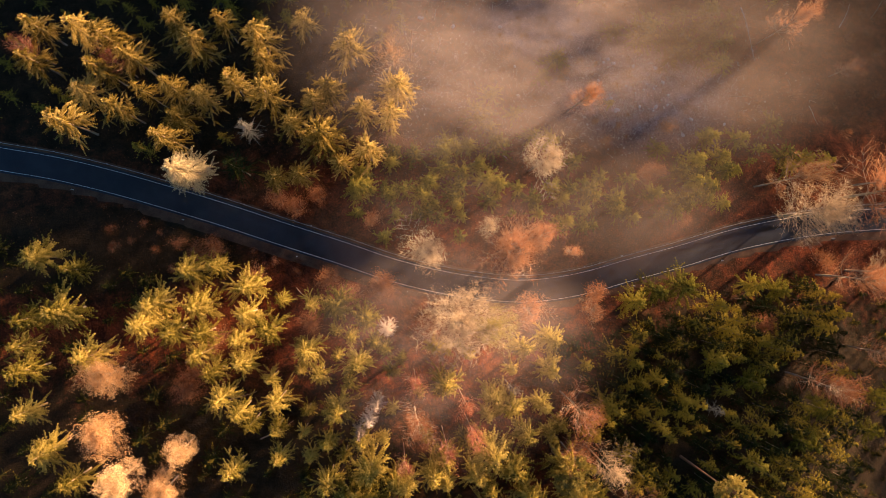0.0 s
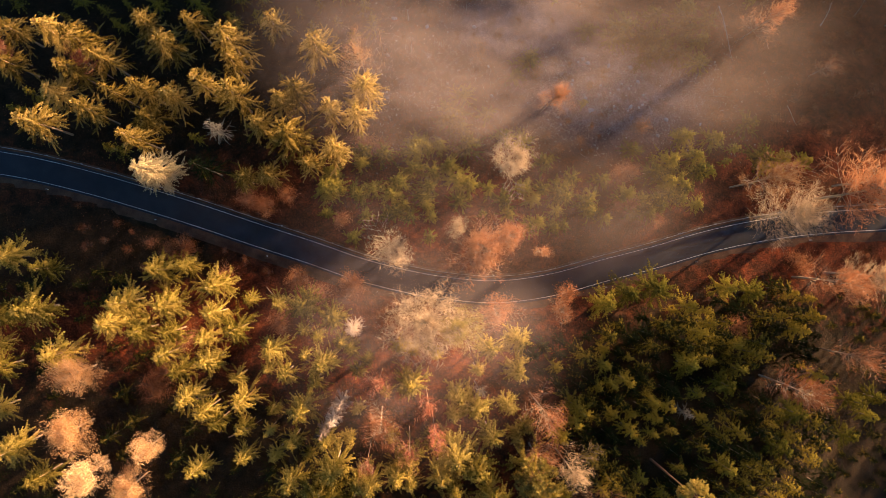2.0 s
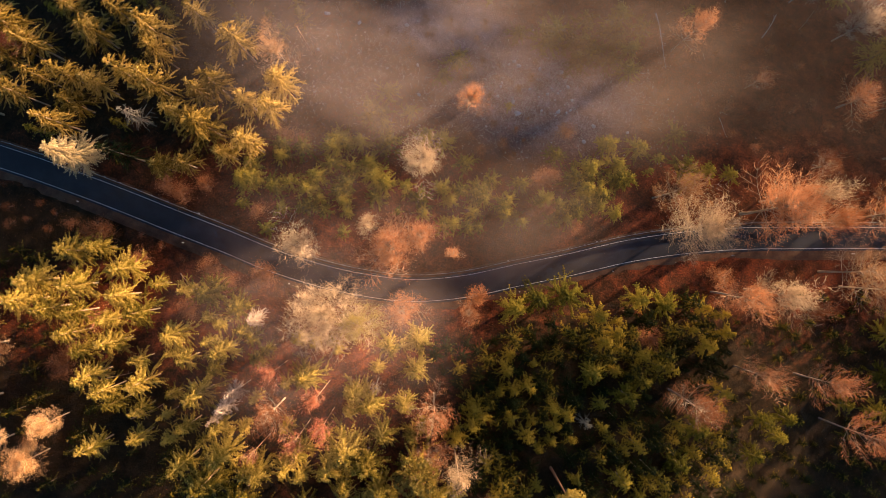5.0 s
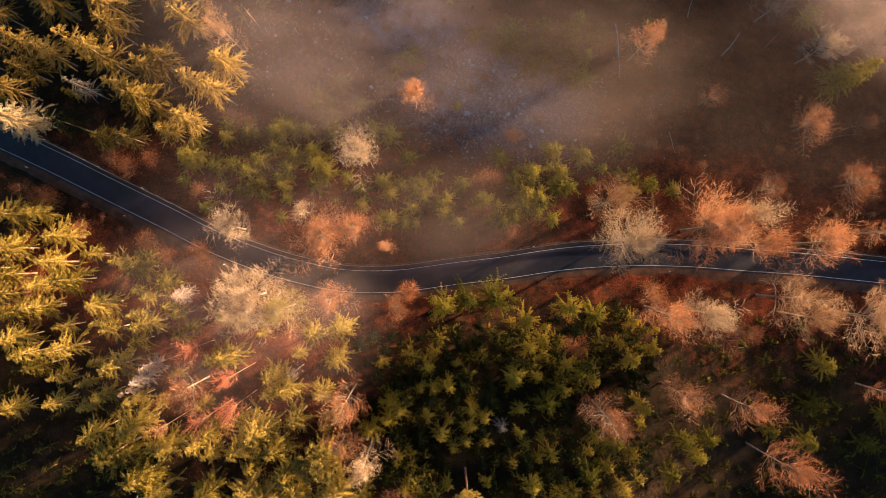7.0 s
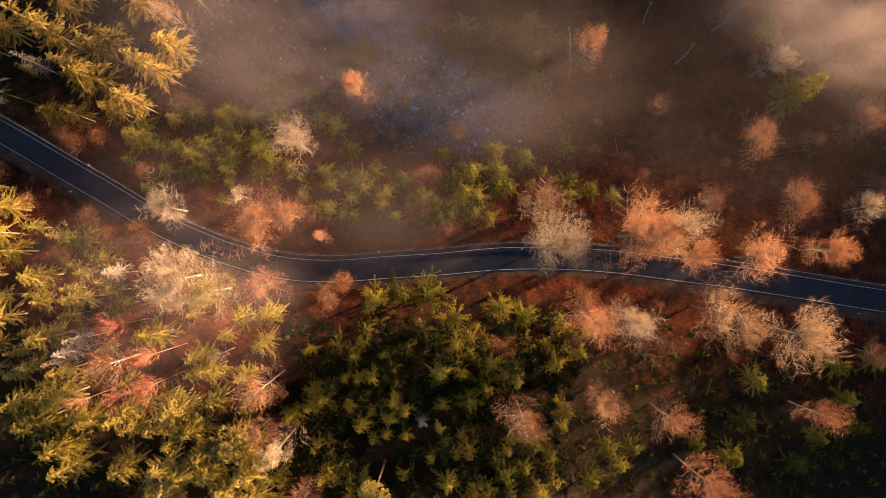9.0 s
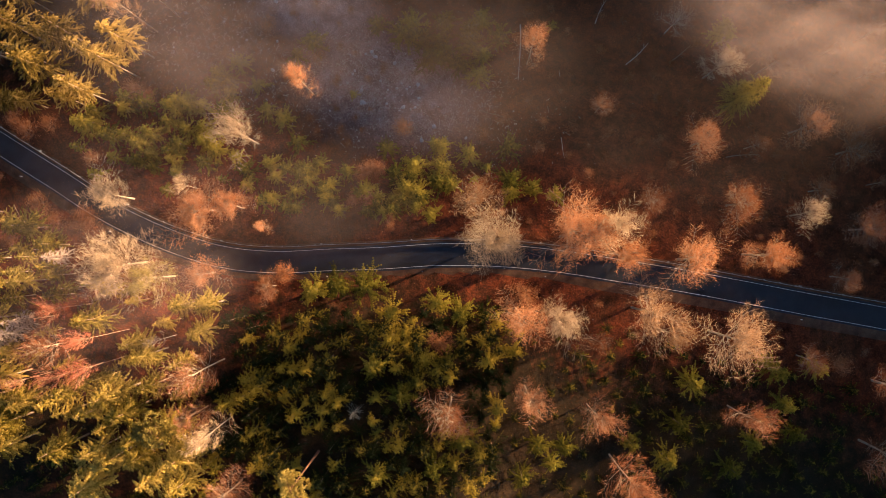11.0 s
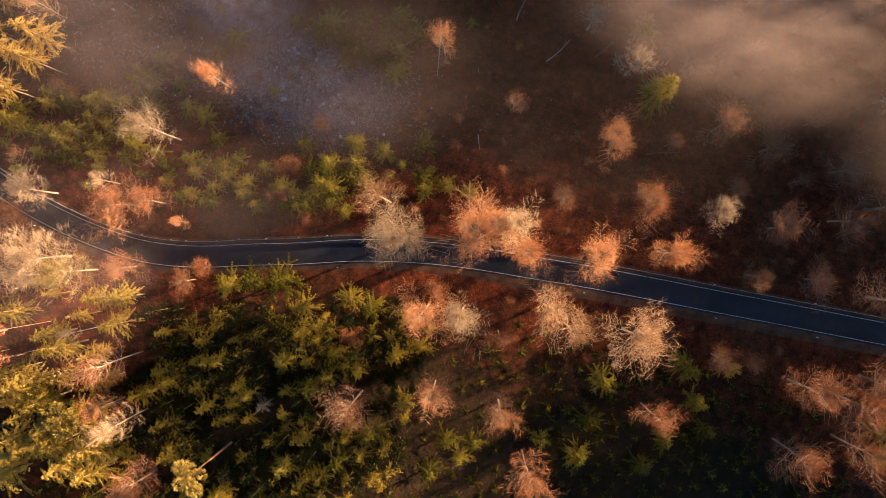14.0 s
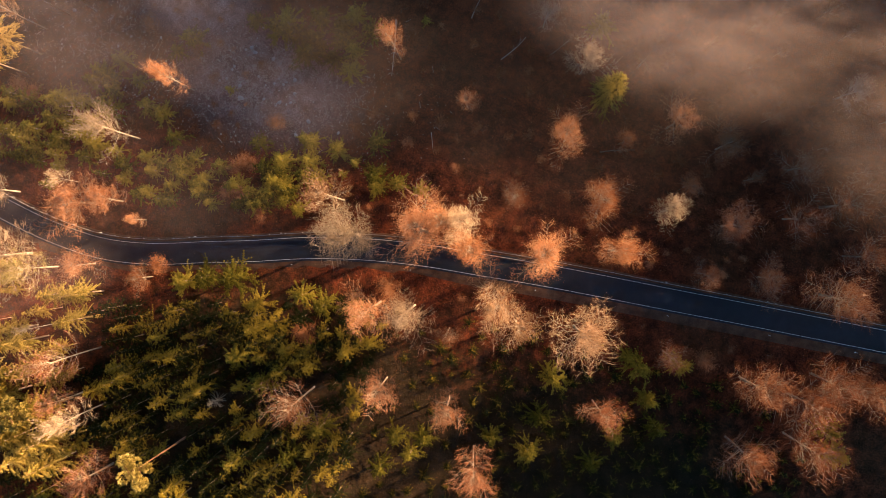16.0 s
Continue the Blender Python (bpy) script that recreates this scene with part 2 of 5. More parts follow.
def mist_material():
    """Thin fog: mostly clear, whitest where it gathers; fixed normals and a gloss lobe stand in for droplets throwing
    the low sun onward.
    """
    m, n, l, out = material("morning_mist")
    geo = n.new("ShaderNodeNewGeometry")
    pos = geo.outputs["Position"]
    stretch = n.new("ShaderNodeMapping")
    stretch.inputs["Rotation"].default_value = (0, 0, radians(-SUN_AZIMUTH))
    stretch.inputs["Scale"].default_value = (0.45, 1.0, 1.3)
    l.new(pos, stretch.inputs["Vector"])
    billow = noise_node(n, l, stretch.outputs[0], 0.035, 5, 0.55)
    wisps = noise_node(n, l, stretch.outputs[0], 0.13, 4, 0.6)
    total = None
    for cx, cy, rx, ry, most in MIST_BANKS:
        mp = n.new("ShaderNodeMapping"); mp.vector_type = "TEXTURE"
        mp.inputs["Location"].default_value = (cx, cy, 0)
        mp.inputs["Scale"].default_value = (rx, ry, 4000)
        l.new(pos, mp.inputs["Vector"])
        ln = n.new("ShaderNodeVectorMath"); ln.operation = "LENGTH"
        l.new(mp.outputs[0], ln.inputs[0])
        mr = n.new("ShaderNodeMapRange"); mr.interpolation_type = "SMOOTHSTEP"
        mr.inputs["From Min"].default_value, mr.inputs["From Max"].default_value = 1.0, 0.25
        mr.inputs["To Max"].default_value = most
        l.new(ln.outputs["Value"], mr.inputs["Value"])
        if total is None:
            total = mr.outputs[0]
        else:
            mx = n.new("ShaderNodeMath"); mx.operation = "MAXIMUM"
            l.new(total, mx.inputs[0]); l.new(mr.outputs[0], mx.inputs[1])
            total = mx.outputs[0]
    both = n.new("ShaderNodeMath"); both.operation = "MULTIPLY_ADD"
    l.new(wisps, both.inputs[0]); both.inputs[1].default_value = 0.7; l.new(billow, both.inputs[2])
    shape = n.new("ShaderNodeMapRange")
    shape.inputs["From Min"].default_value, shape.inputs["From Max"].default_value = 0.62, 1.08
    l.new(both.outputs[0], shape.inputs["Value"])
    thick = n.new("ShaderNodeMath"); thick.operation = "MULTIPLY"
    l.new(shape.outputs[0], thick.inputs[0]); l.new(total, thick.inputs[1])
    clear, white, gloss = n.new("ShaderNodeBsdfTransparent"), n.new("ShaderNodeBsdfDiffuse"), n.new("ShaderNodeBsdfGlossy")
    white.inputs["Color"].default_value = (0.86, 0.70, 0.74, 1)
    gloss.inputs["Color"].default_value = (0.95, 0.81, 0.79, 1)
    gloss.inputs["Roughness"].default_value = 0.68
    # normals fixed between sun and zenith brighten sheets the low sun only grazes
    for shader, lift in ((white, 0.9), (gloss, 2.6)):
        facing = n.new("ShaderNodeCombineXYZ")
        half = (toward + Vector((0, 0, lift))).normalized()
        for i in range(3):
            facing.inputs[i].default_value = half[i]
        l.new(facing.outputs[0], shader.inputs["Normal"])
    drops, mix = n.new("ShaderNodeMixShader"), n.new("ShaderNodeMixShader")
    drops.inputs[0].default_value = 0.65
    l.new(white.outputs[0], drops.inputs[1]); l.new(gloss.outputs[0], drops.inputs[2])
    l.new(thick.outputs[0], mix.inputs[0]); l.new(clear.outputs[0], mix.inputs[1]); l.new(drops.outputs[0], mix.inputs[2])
    l.new(mix.outputs[0], out.inputs[0])
    return m


# banks of mist: middle, reach and how thick they lie
MIST_BANKS = ((22, 52, 54, 40, 0.056), (13, -17, 38, 28, 0.037), (240, 80, 70, 58, 0.05), (163, 84, 60, 36, 0.046), (66, 48, 54, 34, 0.013),
              (20, 6, 40, 24, 0.012), (50, 12, 38, 22, 0.010), (124, 50, 60, 38, 0.0025))
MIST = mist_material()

# --- mesh helpers ---


def mesh_object(name, verts, faces, materials, parent=None, label="", slots=None):
    """One mesh object from plain lists; slots: the material's number for each face."""
    me = bpy.data.meshes.new(name)
    me.from_pydata(verts, [], faces)
    for m in materials:
        me.materials.append(m)
    if slots is not None:
        me.polygons.foreach_set("material_index", slots)
    me.update()
    ob = new(name, me)
    if parent:
        ob.parent = parent
    if label:
        ob["label"] = label
    return ob


def smooth(ob):
    ob.data.polygons.foreach_set("use_smooth", [True] * len(ob.data.polygons))
    return ob


def tube(V, F, a, b, ra, rb, sides=3, cap=False):
    """A tapered stick from a to b."""
    a, b = Vector(a), Vector(b)
    w = (b - a).normalized()
    u = w.orthogonal().normalized()
    v = w.cross(u)
    k = len(V)
    for p, r in ((a, ra), (b, rb)):
        for i in range(sides):
            q = 2 * math.pi * i / sides
            V.append(tuple(p + (u * math.cos(q) + v * math.sin(q)) * r))
    for i in range(sides):
        j = (i + 1) % sides
        F.append((k + i, k + j, k + sides + j, k + sides + i))
    if cap:
        F.append(tuple(k + sides + i for i in range(sides)))


def blade(V, F, a, way, up, length, width, fold=0.8):
    """A folded, pointed spray: two triangles meeting along its spine."""
    k = len(V)
    side = way.cross(up).normalized() * width
    mid = a + way * (length * 0.45)
    tip = a + way * length - up * (length * 0.12)
    for p in (a, mid + side - up * (width * fold), tip, mid - side - up * (width * fold)):
        V.append(tuple(p))
    F.append((k, k + 1, k + 2))
    F.append((k, k + 2, k + 3))


# --- the ground, the road and its furniture ---
# --- terrain ---
ROAD_X = (-320, -150, -93, -80, -67, -53, -40, -27, -13, 0, 14, 27, 34, 41, 48, 58, 70, 85, 100, 114, 128, 142, 157, 175, 190, 204, 228, 300, 420)
ROAD_Y = (48, 33, 23.2, 21.0, 17.9, 13.9, 9.9, 5.6, 1.1, -3.3, -6.6, -8.2, -8.2, -7.4, -6.0, -3.2, -0.1, 4.2, 7.2, 8.9, 9.8, 10.7, 11.3, 11.9, 12.5, 13.0, 13.8, 16, 20)
ROAD_Z = ((-320, -10), (-60, -4.5), (-5, 0), (125, 0), (175, -4), (240, -7), (420, -10))


def hermite(x, xs, ys):
    """A smooth curve through the knots."""
    i = max(0, min(len(xs) - 2, int(np.searchsorted(xs, x)) - 1))
    def slope(k):
        k = max(1, min(len(xs) - 2, k))
        return (ys[k + 1] - ys[k - 1]) / (xs[k + 1] - xs[k - 1])
    w = xs[i + 1] - xs[i]
    s = min(1.0, max(0.0, (x - xs[i]) / w))
    return ((2*s**3 - 3*s*s + 1) * ys[i] + (s**3 - 2*s*s + s) * w * slope(i)
            + (3*s*s - 2*s**3) * ys[i + 1] + (s**3 - s*s) * w * slope(i + 1))


def road_y(x):
    return hermite(x, ROAD_X, ROAD_Y)


def road_z(x):
    return float(np.interp(x, [k[0] for k in ROAD_Z], [k[1] for k in ROAD_Z]))


def soft(d):
    """Zero below nought, then rising smoothly to a straight line."""
    return math.sqrt(d * d + 9) / 2 + d / 2 if d > -40 else 0.0


def terrain(x, y):
    """The hillside: level along the road, rising south of it, falling to the north, with an added, unseen ridge across
    the valley that casts shade.
    """
    d = y - road_y(x)
    e = (d - 7.5) if d > 0 else (-d - 7.0)
    reach = 110 * math.tanh(soft(e) / 110) if e > -3 else 0.0
    side = -0.17 - 0.11 * min(1.0, max(0.0, (x - 105) / 40)) if d > 0 else 0.18 - 0.21 * min(1.0, max(0.0, (x - 98) / 36))
    near = min(1.0, max(0.0, (abs(d) - 3.6) / 3.0))
    # unseen ridge past y = 118; crest heights chosen for where its shadow falls
    rise = min(1.0, max(0.0, (y - 118 - 0.02 * x) / 85))
    rise = rise * rise * (3 - 2 * rise)
    return (road_z(x) + side * reach * near) * (1 - rise) + float(np.interp(x, (150, 182, 262, 278, 300, 322, 345, 370, 405, 438, 470), (23, 31, 31, 28, 28, 29, 29, 27, 24, 27, 38))) * rise


def swell(x, y):
    """Hummocks and hollows, none on the road."""
    d = abs(y - road_y(x))
    k = min(1.0, max(0.0, (d - 5.5) / 6))
    return k * (0.9 * noise.noise((x * 0.06, y * 0.06, 3.1)) + 0.35 * noise.noise((x * 0.23, y * 0.23, 7.7)))


def floor_z(x, y):
    return terrain(x, y) + swell(x, y) - 0.32 * (abs(y - road_y(x)) < 4.2)


def axis(lo, hi, step, far):
    inner = list(np.arange(lo, hi + 0.01, step))
    outer, g, s = [], 0.0, step
    while g < far:
        s *= 1.35
        g += s
        outer.append(g)
    return [lo - g for g in reversed(outer)] + inner + [hi + g for g in outer]


gx, gy = axis(-120, 250, 1.5, 1800), axis(-95, 110, 1.5, 1800)
GV = [(x, y, floor_z(x, y)) for y in gy for x in gx]
GF = [(j * len(gx) + i, j * len(gx) + i + 1, (j + 1) * len(gx) + i + 1, (j + 1) * len(gx) + i)
      for j in range(len(gy) - 1) for i in range(len(gx) - 1)]
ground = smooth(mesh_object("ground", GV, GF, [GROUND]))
tagged(ground, "sloping forest floor of rust-brown leaf litter", "ground", kind="structure")


def beside(x, offset):
    """A point off the road's middle, to its north side, and the way along it."""
    s = (road_y(x + 0.5) - road_y(x - 0.5))
    k = math.hypot(1, s)
    return Vector((x - offset * s / k, road_y(x) + offset / k, road_z(x))), math.degrees(math.atan2(s, 1))


def ribbon(name, lo, hi, profile, mat, step=1.5):
    """A strip along the road: profile is a list of (offset, height)."""
    V, F, w = [], [], len(profile)
    xs = list(np.arange(lo, hi + 0.01, step))
    for x in xs:
        for o, h in profile:
            p, _ = beside(x, o)
            V.append((p.x, p.y, p.z + h))
    for i in range(len(xs) - 1):
        for j in range(w - 1):
            k = i * w + j
            F.append((k, k + w, k + w + 1, k + 1))
    return mesh_object(name, V, F, [mat])


road = ribbon("road", -315, 415, ((-3.25, -0.30), (-3.2, -0.01), (-1.6, 0.03), (0, 0.045), (1.6, 0.03), (3.2, -0.01), (3.25, -0.30)), ASPHALT)
tagged(road, "narrow dark asphalt forest road with gentle bends", "road", kind="structure")
for side in (-1, 1):
    line = ribbon("edge_line", -315, 415, ((2.65 * side - 0.045, 0.020), (2.65 * side + 0.045, 0.020)), PAINT)
    line.parent = road
    line["label"] = "white painted edge line"
for side, wide in ((-1, 2.3), (1, 1.1)):
    verge = ribbon("verge", -315, 415, [(side * o, h) for o, h in (((3.18, -0.03), (3.18 + wide / 2, 0.03), (3.18 + wide, -0.02), (3.2 + wide, -0.35)) if side > 0 else
                   ((3.2 + wide, -0.35), (3.18 + wide, 0.0), (3.18 + wide / 2, 0.03), (3.18, -0.03)))], VERGE)
    tagged(verge, "strip of bare brown soil along the asphalt", "verge", kind="structure")


def guard_rail(lo, hi):
    rail = new("guard_rail")
    tagged(rail, "long weathered zinc guard rail beside the road", "guard rail")
    V, F = [], []
    profile = ((0.0, 0.45), (0.05, 0.52), (0.0, 0.60), (0.05, 0.68), (0.0, 0.75), (-0.06, 0.76), (-0.06, 0.45), (0.0, 0.45))
    beam = ribbon("beam", lo, hi, [(3.74 - o * 0.8, h) for o, h in profile], ZINC, 1.0)
    beam.parent = rail
    V, F = [], []
    tube(V, F, (0, 0, -0.6), (0, 0, 0.72), 0.07, 0.07, 4, True)
    first = None
    for x in np.arange(lo + 1, hi, 4.0):
        p, turn = beside(float(x), 3.88)
        if first is None:
            first = mesh_object("post", V, F, [ZINC], rail)
            post = first
        else:
            post = new("post", first.data)
            post.parent = rail
        post.matrix_basis = pose(p.x, p.y, p.z, 0, 0, turn + 45)
    return rail


guard_rail(-110, 245)


def delineator():
    """A white roadside marker post with a slanted black band and a reflector."""
    top = new("delineator_post")
    V = [(-0.06, -0.05, -0.2), (0.06, -0.05, -0.2), (0.03, 0.06, -0.2), (-0.03, 0.06, -0.2),
         (-0.06, -0.05, 0.95), (0.06, -0.05, 1.02), (0.03, 0.06, 1.02), (-0.03, 0.06, 0.95)]
    V = [(x * 1.5, y * 1.5, z) for x, y, z in V]
    F = [(0, 1, 5, 4), (1, 2, 6, 5), (2, 3, 7, 6), (3, 0, 4, 7), (4, 5, 6, 7)]
    mesh_object("shaft", V, F, [PLASTIC], top)
    W = [(x * 1.04, y * 1.04, (0.68 if i < 4 else 0.88) + (0.04 if x > 0 else 0)) for i, (x, y, z) in enumerate(V)]
    mesh_object("band", W, F[:4], [BLACK], top)
    R = [(-0.03, -0.083, 0.74), (0.03, -0.083, 0.74), (0.03, -0.083, 0.86), (-0.03, -0.083, 0.86)]
    R += [(x, y + 0.006, z) for x, y, z in R]
    mesh_object("reflector", R, [(0, 1, 2, 3), (4, 7, 6, 5), (0, 4, 5, 1), (1, 5, 6, 2), (2, 6, 7, 3), (3, 7, 4, 0)], [PAINT], top)
    tagged(top, "white plastic roadside marker post with black band", "marker post", "marker posts along the road")
    return top


marker = None
for x, side in ((-75, -1), (-49, -1), (-22, -1), (4, -1), (31, -1), (57.5, -1), (80, -1), (110, -1), (141, -1), (174, -1), (199, -1), (220, -1),
                (-48, 1), (-21, 1), (5, 1), (31, 1), (56.5, 1), (78, 1), (108, 1), (139, 1), (172, 1), (197, 1)):
    p, turn = beside(x, 4.0 * side)
    m = pose(p.x, p.y, p.z, 0, 0, turn + (90 if side < 0 else -90))
    if marker is None:
        marker = delineator()
        marker.matrix_basis = m
    else:
        copy_thing(marker, m)

# --- trees ---
rng = random.Random(11)


def spray(V, F, root, way, up, length, width):
    """A blunt, folded spray of needles, widest past its middle; root is the number of the vertex it grows from."""
    k = len(V)
    a = Vector(V[root])
    side = way.cross(up).normalized() * width
    mid = a + way * (length * 0.62) - up * (length * 0.06)
    for p in (mid + side - up * (width * 0.7), a + way * length - up * (length * 0.16), mid - side - up * (width * 0.7)):
        V.append(tuple(p))
    F.append((root, k, k + 1))
    F.append((root, k + 1, k + 2))


def spruce_meshes(name, height, reach, whorls, arms, mat, bark, bare=0.15, step=0.3, droop=0.25, seed=1, feather=0.3, fingers=3):
    """A conifer: a straight stem and whorls of drooping arms, each forked into fingers that are clad in blunt sprays of needles."""
    r = random.Random(seed)
    tree = new(name)
    V, F = [], []
    lean = Vector((r.uniform(-1, 1), r.uniform(-1, 1), 0)) * 0.015 * height
    steps = 7

    def stem(s):
        return Vector((lean.x * s * s, lean.y * s * s, height * s))

    girth = 0.0065 * height + 0.03
    for i in range(steps):
        a, b = i / steps, (i + 1) / steps
        tube(V, F, stem(a) - Vector((0, 0, 0.8 if i == 0 else 0)), stem(b), girth * (1 - a) + 0.015, girth * (1 - b) + 0.012, 6)
    smooth(mesh_object("trunk", V, F, [bark], tree))
    V, F = [], []
    up = Vector((0, 0, 1))

    def clad(p0, out, side, length, rise, fall, bend, full, forks):
        m = max(4, round(length / step))
        prev, root = p0, len(V)
        V.append(tuple(p0))
        split = sorted(r.uniform(0.28, 0.85) for _ in range(forks))
        for j in range(1, m + 1):
            u = j / m
            p = p0 + out * (length * u) + side * (length * bend * u * u) + up * (length * (rise * u - fall * u * u))
            way = (p - prev).normalized()
            flat = way.cross(up).normalized()
            size = full * min(1, 2.2 * u + 0.25) * (1.05 - 0.45 * u)
            for sgn in (-1, 1):
                if r.random() < 0.08:
                    continue
                w = (way * r.uniform(0.5, 0.9) + flat * sgn * r.uniform(0.6, 0.9) + up * r.uniform(-0.45, 0.1)).normalized()
                spray(V, F, root, w, up, size * r.uniform(0.8, 1.3), 0.04 + 0.15 * size)
            if j % 2:
                spray(V, F, root, (way * 0.5 - up * r.uniform(0.5, 1.0) + flat * r.uniform(-0.4, 0.4)).normalized(), flat, size * r.uniform(0.8, 1.5), 0.04 + 0.14 * size)
            while split and split[0] < u:
                split.pop(0)
                sgn = r.choice((-1, 1))
                q = (out * r.uniform(0.7, 1.0) + side * sgn * r.uniform(0.4, 0.9)).normalized()
                clad(prev, q, q.cross(up), length * r.uniform(0.22, 0.42), r.uniform(0.0, 0.3), r.uniform(0.2, 0.6), r.uniform(-0.2, 0.2), full * 0.85, 0)
            V.extend((tuple(p), tuple(p + flat * 0.05)))
            F.append((root, len(V) - 2, len(V) - 1))
            prev, root = p, len(V) - 2
        spray(V, F, root, way, up, full * 0.9, 0.06 + 0.15 * full)

    lobes = [(r.uniform(0, 6.283), r.uniform(0.6, 1.25)) for _ in range(4)]
    for w in range(whorls):
        s = min(0.985, bare + (0.985 - bare) * (w + r.uniform(-0.4, 0.4) + 0.5) / whorls)
        taper = (1 - s) / (1 - bare)
        long_arm = reach * (0.10 + 0.94 * taper ** 0.72)
        n = max(4, round(arms * (0.55 + 0.45 * taper)))
        start = r.uniform(0, 6.28)
        for k in range(n):
            if r.random() < 0.12:
                continue
            q = start + 6.283 * k / n + r.uniform(-0.35, 0.35)
            lobe = 1.0
            for at, m in lobes:
                if abs((q - at + math.pi) % 6.283 - math.pi) < 0.5:
                    lobe = m
            length = long_arm * r.uniform(0.55, 1.12) * lobe
            rise = r.uniform(0.05, 0.40) + 0.5 * (1 - taper) ** 2
            clad(stem(s), Vector((math.cos(q), math.sin(q), 0)), Vector((-math.sin(q), math.cos(q), 0)), length, rise,
                 rise + droop * r.uniform(0.5, 1.6), r.uniform(-0.22, 0.22), feather, fingers if length > 0.35 * reach else fingers // 2)
    for k in range(6):
        q = 6.283 * k / 6
        V.append(tuple(stem(0.955)))
        spray(V, F, len(V) - 1, Vector((math.cos(q) * 0.5, math.sin(q) * 0.5, 0.8)).normalized(), up, 0.04 * height, 0.005 * height + 0.03)
    mesh_object("crown", V, F, [mat], tree)
    return tree


def broad_meshes(name, height, reach, leaf, bark, leaves=900, leaf_size=0.13, seed=1, limbs=38, low=0.36, twigs=10, flat=0.62, ragged=1.0):
    """A broadleaf: a trunk, limbs that burst outward from it, side branches feathered with fine twigs, and what leaves still hang on."""
    r = random.Random(seed)
    tree = new(name)
    T, TF, V, F, S = [], [], [], [], []
    girth = 0.010 * height + 0.02
    tilt = Vector((r.uniform(-1, 1), r.uniform(-1, 1), 0)) * 0.05 * height

    def stem(s):
        return Vector((tilt.x * s * s, tilt.y * s * s, height * s))

    for i in range(5):
        a, c = i * 0.145, (i + 1) * 0.145
        tube(T, TF, stem(a) - Vector((0, 0, 0.6 if i == 0 else 0)), stem(c), girth * (1 - a) + 0.02, girth * (1 - c) + 0.02, 6)
    ends = []
    up = Vector((0, 0, 1))
    lobes = [(r.uniform(0, 6.283), r.uniform(1 - 0.50 * ragged, 1 + 0.30 * ragged)) for _ in range(6)]
    for i in range(limbs):
        s = low + (0.80 - low) * (i + r.random()) / limbs
        q = i * 2.39996 + r.uniform(-0.35, 0.35)
        k = (s - low) / (0.80 - low)
        pitch = radians(20 + 56 * k ** 1.3 + r.uniform(-10, 10))
        lobe = 1.0
        for w, m in lobes:
            if abs((q - w + math.pi) % 6.283 - math.pi) < 0.6:
                lobe = m
        full = reach * lobe * r.uniform(1 - 0.45 * ragged, 1.18) * (1.0 - 0.30 * k) / max(0.35, math.cos(pitch)) ** flat
        full = min(full, (height * 1.02 - height * s) / max(0.12, math.sin(pitch)))
        if i % 4 == 3:
            s, pitch, full = r.uniform(0.58, 0.80), radians(r.uniform(58, 84)), height * r.uniform(0.16, 0.26)
        out = Vector((math.cos(q), math.sin(q), 0))
        side = Vector((-math.sin(q), math.cos(q), 0))
        way = out * math.cos(pitch) + up * math.sin(pitch)
        p, rad = stem(s), girth * 0.29 * (1 - 0.5 * k)
        n = 6
        for j in range(n):
            way = (way + side * r.uniform(-0.14, 0.14) + up * r.uniform(-0.04, 0.22) + out * r.uniform(-0.05, 0.1)).normalized()
            e = p + way * (full / n)
            tube(V, F, p, e, rad, rad * 0.78, 3)
            rad *= 0.78
            S.extend((0, 0, 0))
            if j >= 1:
                for sgn in (-1, 1):
                    if r.random() < 0.12:
                        continue
                    u = (j + 1) / n
                    long_ = full * (0.42 * (1 - u) + 0.16) * r.uniform(0.7, 1.3)
                    cross = way.cross(up).normalized() if way.z < 0.97 else side
                    bw = (way * r.uniform(0.6, 1.0) + cross * sgn * r.uniform(0.6, 1.0) + up * r.uniform(-0.25, 0.55)).normalized()
                    f = e + bw * long_
                    tube(V, F, e, f, max(0.018, rad * 0.55), 0.011, 3)
                    S.extend((0, 0, 0))
                    for t in range(twigs):
                        v = (t + 1) / twigs
                        a = e + bw * (long_ * (0.25 + 0.75 * v))
                        tw = (bw * r.uniform(0.5, 1.0) + Vector((r.uniform(-1, 1), r.uniform(-1, 1), r.uniform(-0.5, 0.9))) * 0.8).normalized()
                        c = a + tw * r.uniform(0.5, 1.3)
                        z = tw.orthogonal().normalized() * 0.017
                        kk = len(V)
                        V.extend((tuple(a - z), tuple(a + z), tuple(c)))
                        F.append((kk, kk + 1, kk + 2))
                        S.append(1)
                        ends.append(c)
            p = e
    smooth(mesh_object("trunk", T, TF, [bark], tree))
    for i in range(leaves):
        p = ends[r.randrange(len(ends))] + Vector((r.gauss(0, 0.18), r.gauss(0, 0.18), r.gauss(0, 0.15)))
        d = Vector((r.uniform(-1, 1), r.uniform(-1, 1), r.uniform(-0.8, 0.8))).normalized()
        e = d.orthogonal().normalized()
        s = leaf_size * r.uniform(0.6, 1.5)
        k = len(V)
        V += [tuple(p + d * s), tuple(p + e * s * 0.6), tuple(p - d * s), tuple(p - e * s * 0.6)]
        F.append((k, k + 1, k + 2, k + 3))
        S.append(1)
    mesh_object("crown", V, F, [bark, leaf], tree, "", S)
    return tree


